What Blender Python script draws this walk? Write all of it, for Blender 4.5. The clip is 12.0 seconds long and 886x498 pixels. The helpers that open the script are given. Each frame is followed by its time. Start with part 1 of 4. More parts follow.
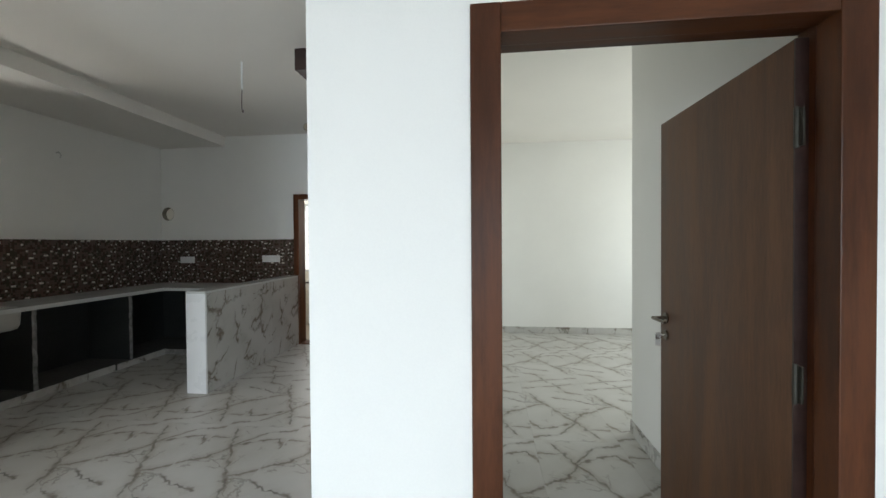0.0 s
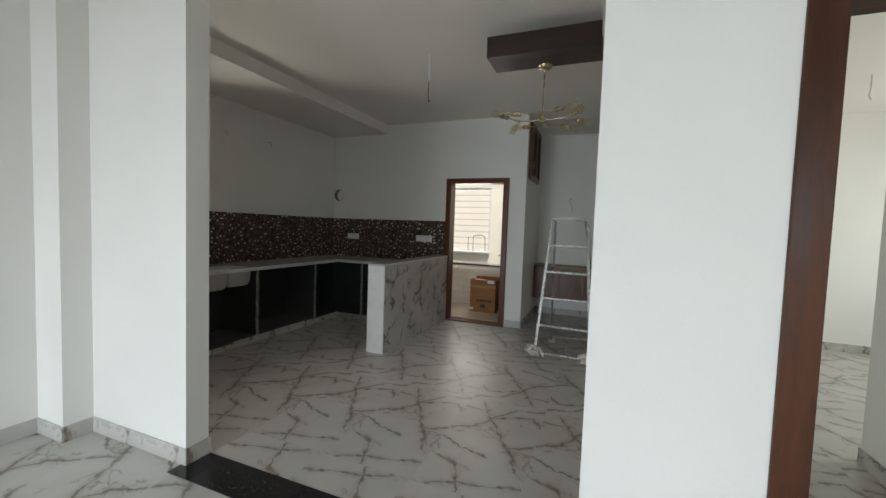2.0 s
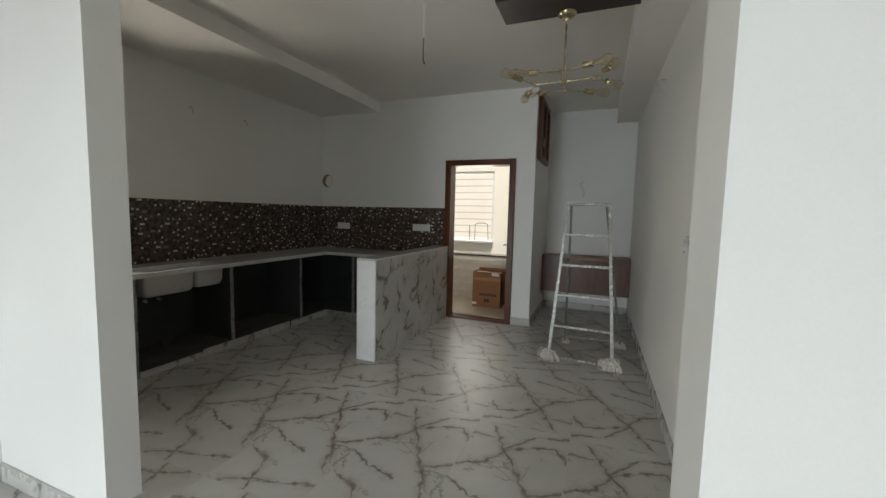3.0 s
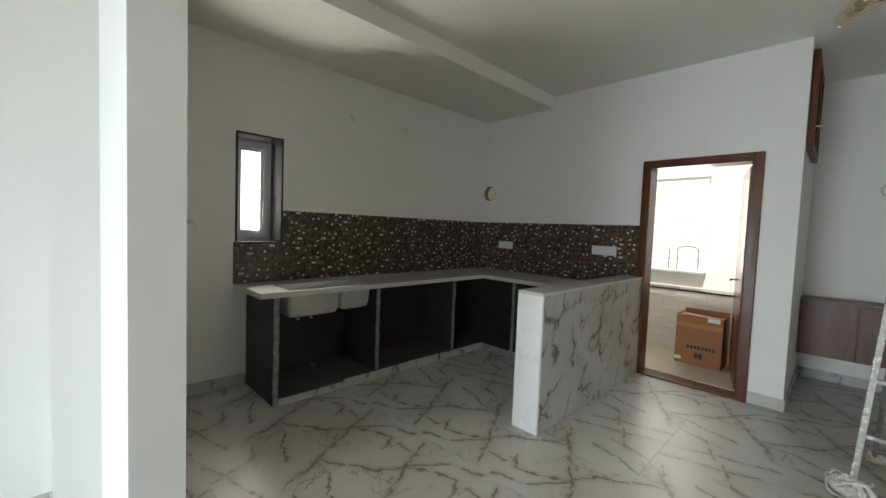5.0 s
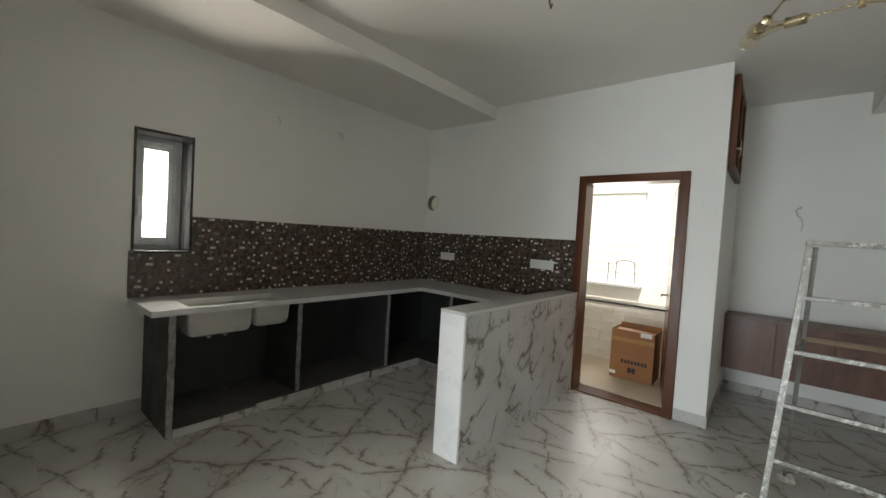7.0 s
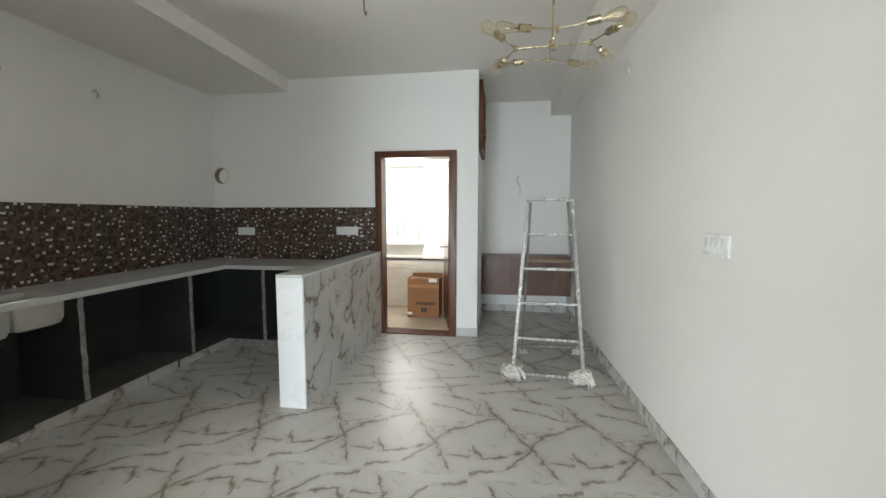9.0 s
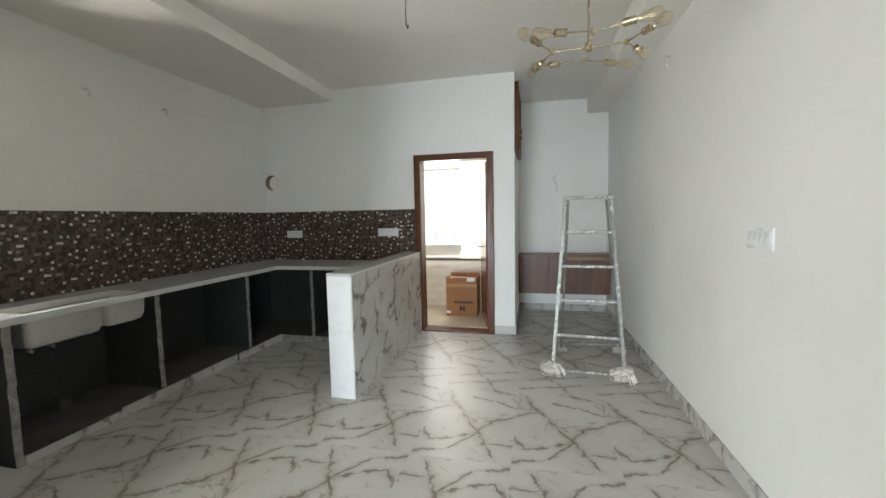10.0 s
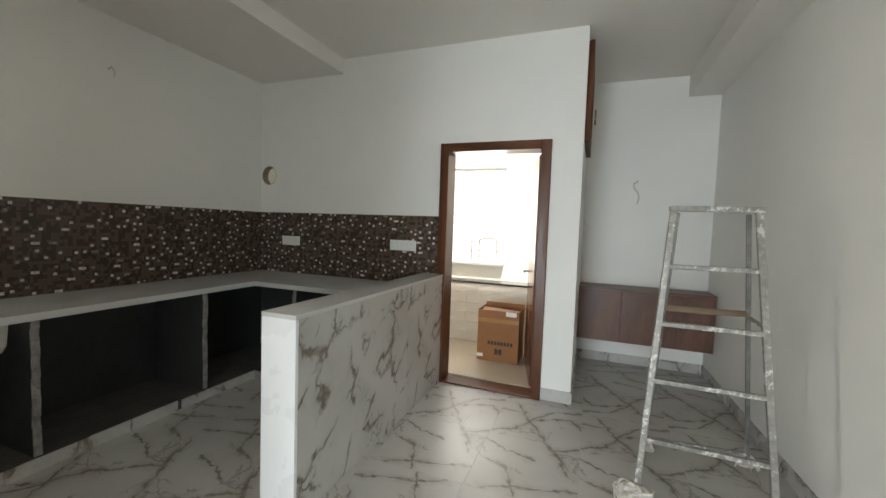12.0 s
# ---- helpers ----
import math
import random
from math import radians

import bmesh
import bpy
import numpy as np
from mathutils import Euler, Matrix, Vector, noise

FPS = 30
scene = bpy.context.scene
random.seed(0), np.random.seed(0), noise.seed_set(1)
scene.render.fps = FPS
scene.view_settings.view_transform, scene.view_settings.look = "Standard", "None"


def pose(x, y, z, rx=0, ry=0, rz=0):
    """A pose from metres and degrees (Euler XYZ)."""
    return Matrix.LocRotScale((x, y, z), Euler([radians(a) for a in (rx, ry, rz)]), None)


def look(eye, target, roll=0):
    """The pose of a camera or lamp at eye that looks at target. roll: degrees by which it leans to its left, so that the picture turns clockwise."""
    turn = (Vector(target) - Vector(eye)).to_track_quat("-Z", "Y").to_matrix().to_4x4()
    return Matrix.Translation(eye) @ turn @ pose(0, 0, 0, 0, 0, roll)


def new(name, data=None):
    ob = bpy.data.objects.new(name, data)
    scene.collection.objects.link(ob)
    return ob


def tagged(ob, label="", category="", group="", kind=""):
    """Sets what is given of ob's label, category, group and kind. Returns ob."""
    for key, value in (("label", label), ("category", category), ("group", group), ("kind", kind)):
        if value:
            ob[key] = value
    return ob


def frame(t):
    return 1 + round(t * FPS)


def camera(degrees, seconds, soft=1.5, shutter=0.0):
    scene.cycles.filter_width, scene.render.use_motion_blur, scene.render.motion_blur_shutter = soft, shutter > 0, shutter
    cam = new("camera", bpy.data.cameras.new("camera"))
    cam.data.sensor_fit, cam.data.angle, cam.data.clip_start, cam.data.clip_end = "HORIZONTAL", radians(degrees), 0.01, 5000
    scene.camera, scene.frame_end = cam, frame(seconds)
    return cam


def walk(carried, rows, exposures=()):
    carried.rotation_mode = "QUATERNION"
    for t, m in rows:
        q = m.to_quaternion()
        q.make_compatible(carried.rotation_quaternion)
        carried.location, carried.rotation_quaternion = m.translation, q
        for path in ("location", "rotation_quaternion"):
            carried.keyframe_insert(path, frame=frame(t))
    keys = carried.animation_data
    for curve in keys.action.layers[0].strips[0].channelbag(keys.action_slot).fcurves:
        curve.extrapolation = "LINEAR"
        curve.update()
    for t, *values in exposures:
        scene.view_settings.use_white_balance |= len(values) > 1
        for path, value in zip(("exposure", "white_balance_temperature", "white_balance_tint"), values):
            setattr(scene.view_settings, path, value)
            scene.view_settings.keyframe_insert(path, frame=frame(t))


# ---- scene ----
cam = camera(96.7, 12.0)
PATH = [
    (0, (0.034, 0.088, 1.446), (-0.187, 2.075, 1.417), -0.4),
    (0.2, (-0.054, 0.004, 1.434), (-0.326, 1.985, 1.444), 0.3),
    (0.5, (-0.235, -0.105, 1.436), (-0.713, 1.835, 1.346), -0.5),
    (0.7, (-0.348, -0.202, 1.408), (-0.977, 1.695, 1.311), -0.6),
    (1, (-0.411, -0.259, 1.427), (-1.158, 1.596, 1.4), 1.5),
    (1.5, (-0.448, -0.258, 1.436), (-1.192, 1.598, 1.469), 2.2),
    (2, (-0.49, -0.116, 1.419), (-1.237, 1.736, 1.311), 2.0),
    (2.5, (-0.593, 0.203, 1.426), (-1.347, 2.047, 1.252), 1.0),
    (2.7, (-0.638, 0.301, 1.428), (-1.361, 2.157, 1.249), 1.6),
    (4.3, (-1.118, 0.924, 1.421), (-2.238, 2.578, 1.33), 0.9),
    (4.5, (-1.169, 1.02, 1.419), (-2.374, 2.609, 1.318), 1.7),
    (5, (-1.267, 1.243, 1.415), (-2.681, 2.64, 1.31), 2.2),
    (5.2, (-1.271, 1.317, 1.412), (-2.827, 2.56, 1.359), 1.2),
    (5.5, (-1.225, 1.428, 1.444), (-2.975, 2.383, 1.391), 2.9),
    (5.7, (-1.179, 1.506, 1.451), (-2.974, 2.372, 1.41), 3.3),
    (6, (-1.158, 1.561, 1.479), (-2.936, 2.455, 1.398), 1.9),
    (6.5, (-1.144, 1.608, 1.467), (-2.797, 2.731, 1.39), 2.2),
    (7, (-1.181, 1.572, 1.485), (-2.467, 3.103, 1.418), 3.4),
    (7.2, (-1.22, 1.515, 1.469), (-2.266, 3.218, 1.418), 2.6),
    (7.5, (-1.301, 1.392, 1.475), (-1.97, 3.275, 1.384), 2.0),
    (7.7, (-1.282, 1.367, 1.464), (-1.787, 3.3, 1.361), 1.7),
    (9.3, (-1.276, 0.876, 1.426), (-1.557, 2.848, 1.251), -0.0),
    (9.5, (-1.283, 0.83, 1.435), (-1.572, 2.801, 1.263), -0.3),
    (10, (-1.292, 0.863, 1.416), (-1.75, 2.803, 1.254), -1.1),
    (10.2, (-1.318, 0.901, 1.433), (-1.943, 2.797, 1.31), -0.4),
    (10.5, (-1.33, 0.984, 1.414), (-2.162, 2.798, 1.285), 0.5),
    (10.7, (-1.341, 1.103, 1.419), (-2.214, 2.9, 1.313), 1.0),
    (11, (-1.369, 1.314, 1.393), (-2.23, 3.118, 1.32), 1.2),
    (11.5, (-1.389, 1.684, 1.4), (-2.14, 3.537, 1.348), 1.1),
    (12, (-1.43, 2.179, 1.425), (-2.134, 4.048, 1.313), 2.0),
]
# seconds, stops, kelvin, tint
EXPOSURE = [(0.0, 0.12, 6050, 9), (0.5, 0.15, 5900, 8), (1.0, -0.17, 6150, 8), (1.5, -0.27, 6250, 9), (2.5, -0.3, 6400, 10), (4.5, 0.32, 6300, 8),
            (5.5, 0.46, 6150, 8), (6.5, 0.5, 6250, 8), (7.5, 0.55, 6500, 10), (9.5, 1.05, 6120, 8), (10.5, 0.94, 6250, 9), (12.0, 0.88, 6400, 9)]
walk(cam, [(t, look(eye, target, roll)) for t, eye, target, roll in PATH], EXPOSURE)


# ---- world, sun and daylight through the openings ----
world = bpy.data.worlds.new("sky")
scene.world = world
world.use_nodes = True
wn = world.node_tree.nodes
sky = wn.new("ShaderNodeTexSky")
sky.sky_type = "NISHITA"
sky.sun_disc = False
sky.sun_elevation, sky.sun_rotation = radians(58), radians(200)
sky.dust_density = 3.0
wn["Background"].inputs["Strength"].default_value = 0.15
world.node_tree.links.new(sky.outputs["Color"], wn["Background"].inputs["Color"])

sun_data = bpy.data.lights.new("sun", "SUN")
sun_data.energy, sun_data.angle, sun_data.color = 5.0, radians(1), (1.0, 0.95, 0.88)
sun = new("sun", sun_data)
sun.matrix_world = look((0, 0, 20), (-3.4, 9.2, 0))


def opening_light(name, eye, target, w, h, watts, color=(0.94, 0.97, 1.0), spread=180.0):
    """The sky's light, standing in a window's or a doorway's opening."""
    d = bpy.data.lights.new(name, "AREA")
    d.spread = radians(spread)
    d.shape, d.size, d.size_y, d.energy, d.color = "RECTANGLE", w, h, watts, color
    ob = new(name, d)
    ob.matrix_world = look(eye, target)
    return ob


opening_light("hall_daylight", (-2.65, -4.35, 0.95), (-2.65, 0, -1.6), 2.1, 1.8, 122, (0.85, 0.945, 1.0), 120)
# Fill lamp in an added, unseen opening; brightens the kitchen's far left side.
opening_light("hall_fill_light", (1.55, -4.35, 1.5), (1.55, 0, -1.6), 1.9, 1.2, 78, (0.85, 0.945, 1.0), 120)
opening_light("bedroom_daylight", (3.92, 4.75, 1.55), (0, 4.75, 1.45), 1.7, 1.3, 48, (0.95, 1.0, 0.93))
opening_light("kitchen_window_daylight", (-5.19, 2.517, 1.687), (-3.0, 2.517, 2.1), 0.36, 0.9, 50, (1.0, 0.94, 0.83))
opening_light("utility_daylight", (-2.925, 7.215, 1.595), (-2.925, 5.0, 1.595), 0.83, 1.13, 16, (1.0, 0.96, 0.88))

# ---- materials ----


def nodes_of(name):
    m = bpy.data.materials.new(name)
    m.use_nodes = True
    t = m.node_tree
    return m, t, t.nodes["Principled BSDF"]


def add(t, kind, **kw):
    n = t.nodes.new(kind)
    for k, v in kw.items():
        if k in n.inputs:
            n.inputs[k].default_value = v
    return n


def mix_colors(t, fac, a, b, blend="MIX"):
    n = t.nodes.new("ShaderNodeMix")
    n.data_type, n.blend_type = "RGBA", blend
    for sock, v in ((n.inputs[0], fac), (n.inputs[6], a), (n.inputs[7], b)):
        if isinstance(v, bpy.types.NodeSocket):
            t.links.new(v, sock)
        else:
            sock.default_value = (*v, 1) if isinstance(v, tuple) and len(v) == 3 else v
    return n.outputs[2]


def remap(t, value, a, b, c=0.0, d=1.0, smooth=True):
    n = t.nodes.new("ShaderNodeMapRange")
    n.interpolation_type = "SMOOTHSTEP" if smooth else "LINEAR"
    t.links.new(value, n.inputs[0])
    for k, v in zip((1, 2, 3, 4), (a, b, c, d)):
        if isinstance(v, bpy.types.NodeSocket):
            t.links.new(v, n.inputs[k])
        else:
            n.inputs[k].default_value = v
    return n.outputs[0]


def arith(t, op, a, b):
    n = t.nodes.new("ShaderNodeMath")
    n.operation = op
    for k, v in enumerate((a, b)):
        if isinstance(v, bpy.types.NodeSocket):
            t.links.new(v, n.inputs[k])
        else:
            n.inputs[k].default_value = v
    return n.outputs[0]


def object_coords(t, scale=(1, 1, 1), turn=(0, 0, 0)):
    c = t.nodes.new("ShaderNodeTexCoord")
    m = t.nodes.new("ShaderNodeMapping")
    m.inputs["Scale"].default_value = scale
    m.inputs["Rotation"].default_value = [radians(a) for a in turn]
    t.links.new(c.outputs["Object"], m.inputs["Vector"])
    return m.outputs[0]


def noise_of(t, vec, scale, detail=4.0, rough=0.55):
    n = add(t, "ShaderNodeTexNoise", Scale=scale, Detail=detail, Roughness=rough)
    t.links.new(vec, n.inputs["Vector"])
    return n


def bump_into(t, bsdf, height, strength, distance):
    b = add(t, "ShaderNodeBump", Strength=strength, Distance=distance)
    t.links.new(height, b.inputs["Height"])
    t.links.new(b.outputs["Normal"], bsdf.inputs["Normal"])


def surface(name, base, rough=0.6, vary=0.12, scale=3.0, fine=60.0, bump=0.1, metal=0.0, distance=0.002, stretch=(1, 1, 1), rough_vary=0.1):
    """A plain surface with broad stains, fine grain and slight relief."""
    m, t, b = nodes_of(name)
    v = object_coords(t, stretch)
    broad, grain = noise_of(t, v, scale, 5), noise_of(t, v, fine, 3)
    f = arith(t, "ADD", arith(t, "MULTIPLY", broad.outputs[0], 0.7), arith(t, "MULTIPLY", grain.outputs[0], 0.3))
    f = remap(t, f, 0.3, 0.7)
    lo, hi = tuple(c * (1 - vary) for c in base), tuple(min(1, c * (1 + vary)) for c in base)
    t.links.new(mix_colors(t, f, lo, hi), b.inputs["Base Color"])
    t.links.new(remap(t, broad.outputs[0], 0.3, 0.7, rough - rough_vary, rough + rough_vary), b.inputs["Roughness"])
    b.inputs["Metallic"].default_value = metal
    bump_into(t, b, grain.outputs[0], bump, distance)
    return m


def wood(name, dark, light, axis="z", rough=0.38, scale=1.0):
    """Varnished timber with the grain along one axis."""
    m, t, b = nodes_of(name)
    long = {"x": (0.12, 1, 1), "y": (1, 0.12, 1), "z": (1, 1, 0.12)}[axis]
    v = object_coords(t, tuple(a * scale for a in long))
    warp = noise_of(t, v, 5, 3)
    n1, n2 = noise_of(t, v, 14, 6, 0.65), noise_of(t, v, 120, 3, 0.7)
    f = arith(t, "ADD", arith(t, "MULTIPLY", n1.outputs[0], 0.75), arith(t, "MULTIPLY", n2.outputs[0], 0.25))
    f = arith(t, "ADD", f, arith(t, "MULTIPLY", arith(t, "SUBTRACT", warp.outputs[0], 0.5), 0.5))
    f = remap(t, f, 0.3, 0.72)
    t.links.new(mix_colors(t, f, dark, light), b.inputs["Base Color"])
    t.links.new(remap(t, n1.outputs[0], 0.3, 0.7, rough - 0.06, rough + 0.1), b.inputs["Roughness"])
    bump_into(t, b, f, 0.12, 0.001)
    return m


def warped(t, vec, scale, amount, detail=4.0):
    """The coordinates, pushed about by noise."""
    n = noise_of(t, vec, scale, detail, 0.6)
    sub = t.nodes.new("ShaderNodeVectorMath")
    sub.operation = "SUBTRACT"
    t.links.new(n.outputs["Color"], sub.inputs[0])
    sub.inputs[1].default_value = (0.5, 0.5, 0.5)
    mul = t.nodes.new("ShaderNodeVectorMath")
    mul.operation = "MULTIPLY_ADD"
    t.links.new(sub.outputs[0], mul.inputs[0])
    mul.inputs[1].default_value = (amount,) * 3
    t.links.new(vec, mul.inputs[2])
    return mul.outputs[0]


def edge_distance(t, vec, scale):
    n = add(t, "ShaderNodeTexVoronoi", Scale=scale, Randomness=1.0)
    n.feature = "DISTANCE_TO_EDGE"
    t.links.new(vec, n.inputs["Vector"])
    return n.outputs["Distance"]


def vector_op(t, op, a, b=None, scale=None):
    n = t.nodes.new("ShaderNodeVectorMath")
    n.operation = op
    for k, v in enumerate((a, b)):
        if isinstance(v, bpy.types.NodeSocket):
            t.links.new(v, n.inputs[k])
        elif v is not None:
            n.inputs[k].default_value = v
    if scale is not None:
        t.links.new(scale, n.inputs["Scale"])
    return n.outputs["Value"] if op in ("DOT_PRODUCT", "LENGTH") else n.outputs["Vector"]


def line_distance(t, vec, a, b):
    """Distance in the tile's plane from the straight line between a and b."""
    a, d = Vector((*a, 0)), Vector((b[0] - a[0], b[1] - a[1], 0))
    p = vector_op(t, "SUBTRACT", vec, tuple(a))
    f = vector_op(t, "DOT_PRODUCT", p, tuple(d / d.length_squared))
    f = arith(t, "MINIMUM", arith(t, "MAXIMUM", f, 0.0), 1.0)
    near = vector_op(t, "SCALE", tuple(d), None, f)
    return vector_op(t, "LENGTH", vector_op(t, "SUBTRACT", p, near))


# the veins printed on every floor tile, as bent lines in metres from its middle
TILE_VEINS = (((-0.28, 0.33), (-0.12, 0.06), (0.02, -0.22), (0.2, -0.56)), ((-0.3, -0.31), (-0.22, -0.43), (0.05, -0.29), (0.15, -0.13), (0.3, -0.06)),
              ((-0.3, 0.44), (0.02, 0.5), (0.2, 0.6)), ((-0.12, 0.06), (-0.3, -0.02)), ((0.03, 0.6), (0.1, 0.36), (0.3, 0.27)),
              ((-0.3, -0.58), (-0.1, -0.5), (0.06, -0.3)), ((0.12, -0.42), (0.3, -0.4)), ((-0.05, 0.2), (0.16, 0.16), (0.3, 0.08)))


def marble(name, rough=0.27, turn=(0, 0, 32.0), squash=(1.0, 1.7, 1.0), printed=False, base=(0.55, 0.535, 0.508), tint=(0.475, 0.458, 0.425)):
    """Glazed porcelain with soft branching brown-grey veins; printed tiles all bear the same veins."""
    m, t, b = nodes_of(name)
    v0 = object_coords(t)
    turned = t.nodes.new("ShaderNodeMapping")
    turned.inputs["Rotation"].default_value = [radians(a) for a in turn]
    t.links.new(v0, turned.inputs["Vector"])
    sq = t.nodes.new("ShaderNodeMapping")
    sq.inputs["Scale"].default_value = squash
    t.links.new(turned.outputs[0], sq.inputs["Vector"])
    v = sq.outputs[0]
    thick = noise_of(t, v0, 9.0 if printed else 5.0, 4)
    gaps = noise_of(t, v0, 4.3, 2)
    if printed:
        w = warped(t, warped(t, v0, 5.0, 0.11, 3.0), 24.0, 0.046, 5.0)
        w = vector_op(t, "MULTIPLY", w, (1.0, 1.0, 0.0))
        d1 = None
        for line in TILE_VEINS:
            for p, q in zip(line, line[1:]):
                d = line_distance(t, w, p, q)
                d1 = d if d1 is None else arith(t, "MINIMUM", d1, d)
        width = remap(t, thick.outputs[0], 0.34, 0.68, 0.006, 0.027)
        keep1 = remap(t, gaps.outputs[0], 0.30, 0.42, 0.35, 1.0)
        soft = remap(t, d1, 0.0, 0.06, 1.0, 0.0)
        fine_width, fine_from, haze = 0.06, 0.5, 0.75
    else:
        d1 = edge_distance(t, warped(t, v, 2.6, 0.42, 6.0), 2.1)
        width = remap(t, thick.outputs[0], 0.36, 0.7, 0.016, 0.085)
        keep1 = remap(t, gaps.outputs[0], 0.39, 0.53)
        soft = remap(t, d1, 0.0, 0.16, 1.0, 0.0)
        fine_width, fine_from, haze = 0.05, 0.55, 0.4
    line1 = remap(t, d1, 0.0, width, 1.0, 0.0)
    d2 = edge_distance(t, warped(t, v, 4.0, 0.34, 5.0), 4.6)
    line2 = remap(t, d2, 0.0, fine_width, 0.65, 0.0)
    keep2 = remap(t, noise_of(t, v0, 3.7, 3).outputs[0], fine_from, fine_from + 0.1)
    lines = arith(t, "MAXIMUM", arith(t, "MULTIPLY", line1, keep1), arith(t, "MULTIPLY", line2, keep2))
    speck = noise_of(t, v0, 17, 5)
    lines = arith(t, "MULTIPLY", lines, remap(t, speck.outputs[0], 0.34, 0.58, 0.55, 1.0))
    cloud = noise_of(t, v0, 1.9, 5)
    ground_color = mix_colors(t, remap(t, cloud.outputs[0], 0.3, 0.72), base, tint)
    soft = arith(t, "MULTIPLY", arith(t, "MULTIPLY", soft, keep1), remap(t, cloud.outputs[0], 0.38, 0.62, 0.15, haze))
    ground_color = mix_colors(t, soft, ground_color, (0.355, 0.318, 0.272))
    vein = mix_colors(t, remap(t, thick.outputs[0], 0.4, 0.65), (0.105, 0.092, 0.075), (0.168, 0.128, 0.09))
    t.links.new(mix_colors(t, arith(t, "MULTIPLY", lines, 0.93), ground_color, vein), b.inputs["Base Color"])
    smear = noise_of(t, v0, 5.0, 4)
    t.links.new(remap(t, smear.outputs[0], 0.3, 0.7, rough - 0.02, rough + 0.05), b.inputs["Roughness"])
    bump_into(t, b, noise_of(t, v0, 9.0, 2).outputs[0], 0.04, 0.002)
    b.inputs["Specular IOR Level"].default_value = 0.4
    return m


def granite(name, rough=0.07):
    m, t, b = nodes_of(name)
    v = object_coords(t)
    n1, n2 = noise_of(t, v, 130, 4, 0.7), noise_of(t, v, 40, 3)
    f = remap(t, n1.outputs[0], 0.52, 0.7)
    c = mix_colors(t, f, (0.012, 0.012, 0.013), (0.08, 0.072, 0.068))
    c = mix_colors(t, remap(t, n2.outputs[0], 0.55, 0.75), c, (0.05, 0.045, 0.045))
    t.links.new(c, b.inputs["Base Color"])
    b.inputs["Roughness"].default_value = rough
    return m


def mosaic_ground(name, across, cell=0.0235):
    """Small dark-brown glazed chips with pale joints between them."""
    m, t, b = nodes_of(name)
    v = object_coords(t, (1 / cell,) * 3)
    fl = t.nodes.new("ShaderNodeVectorMath")
    fl.operation = "FLOOR"
    t.links.new(v, fl.inputs[0])
    wn_ = t.nodes.new("ShaderNodeTexWhiteNoise")
    t.links.new(fl.outputs[0], wn_.inputs["Vector"])
    broad = noise_of(t, object_coords(t), 9, 2)
    f = arith(t, "ADD", arith(t, "MULTIPLY", wn_.outputs["Value"], 0.7), arith(t, "MULTIPLY", broad.outputs[0], 0.3))
    c = mix_colors(t, remap(t, f, 0.1, 0.9), (0.064, 0.040, 0.029), (0.104, 0.067, 0.049))
    c = mix_colors(t, remap(t, wn_.outputs["Value"], 0.78, 0.8), c, (0.092, 0.048, 0.035))
    c = mix_colors(t, remap(t, wn_.outputs["Value"], 0.2, 0.18), c, (0.058, 0.055, 0.036))
    fr = vector_op(t, "FRACTION", v)
    sides = vector_op(t, "ABSOLUTE", vector_op(t, "SUBTRACT", fr, (0.5, 0.5, 0.5)))
    xyz = t.nodes.new("ShaderNodeSeparateXYZ")
    t.links.new(sides, xyz.inputs[0])
    joint = remap(t, arith(t, "MAXIMUM", xyz.outputs["Z"], xyz.outputs[across]), 0.44, 0.47)
    c = mix_colors(t, joint, c, (0.045, 0.033, 0.025))
    t.links.new(c, b.inputs["Base Color"])
    t.links.new(remap(t, f, 0.2, 0.8, 0.2, 0.42), b.inputs["Roughness"])
    return m


def clear_glass(name, tint=(1, 1, 1), rough=0.0):
    m, t, b = nodes_of(name)
    b.inputs["Base Color"].default_value = (*tint, 1)
    b.inputs["Roughness"].default_value = rough
    b.inputs["Transmission Weight"].default_value = 1.0
    b.inputs["IOR"].default_value = 1.45
    return m


def thin_glass(name, tint):
    """A thin blown wall of glass: mostly clear, glossy where it is seen aslant."""
    m = bpy.data.materials.new(name)
    m.use_nodes = True
    t = m.node_tree
    t.nodes.remove(t.nodes["Principled BSDF"])
    clear = add(t, "ShaderNodeBsdfTransparent", Color=(*tint, 1))
    shine = add(t, "ShaderNodeBsdfGlossy", Roughness=0.03)
    facing = add(t, "ShaderNodeLayerWeight", Blend=0.35)
    mixer = t.nodes.new("ShaderNodeMixShader")
    t.links.new(remap(t, facing.outputs["Facing"], 0.1, 1.0, 0.05, 0.6), mixer.inputs[0])
    t.links.new(clear.outputs[0], mixer.inputs[1])
    t.links.new(shine.outputs[0], mixer.inputs[2])
    t.links.new(mixer.outputs[0], t.nodes["Material Output"].inputs["Surface"])
    return m


def milky_plastic(name, color):
    """Thin plastic sheet that lets some daylight through."""
    m, t, b = nodes_of(name)
    b.inputs["Base Color"].default_value = (*color, 1)
    b.inputs["Roughness"].default_value = 0.5
    through_light = add(t, "ShaderNodeBsdfTranslucent", Color=(*color, 1))
    mixer = add(t, "ShaderNodeMixShader", Fac=0.45)
    t.links.new(b.outputs[0], mixer.inputs[1])
    t.links.new(through_light.outputs[0], mixer.inputs[2])
    t.links.new(mixer.outputs[0], t.nodes["Material Output"].inputs["Surface"])
    return m


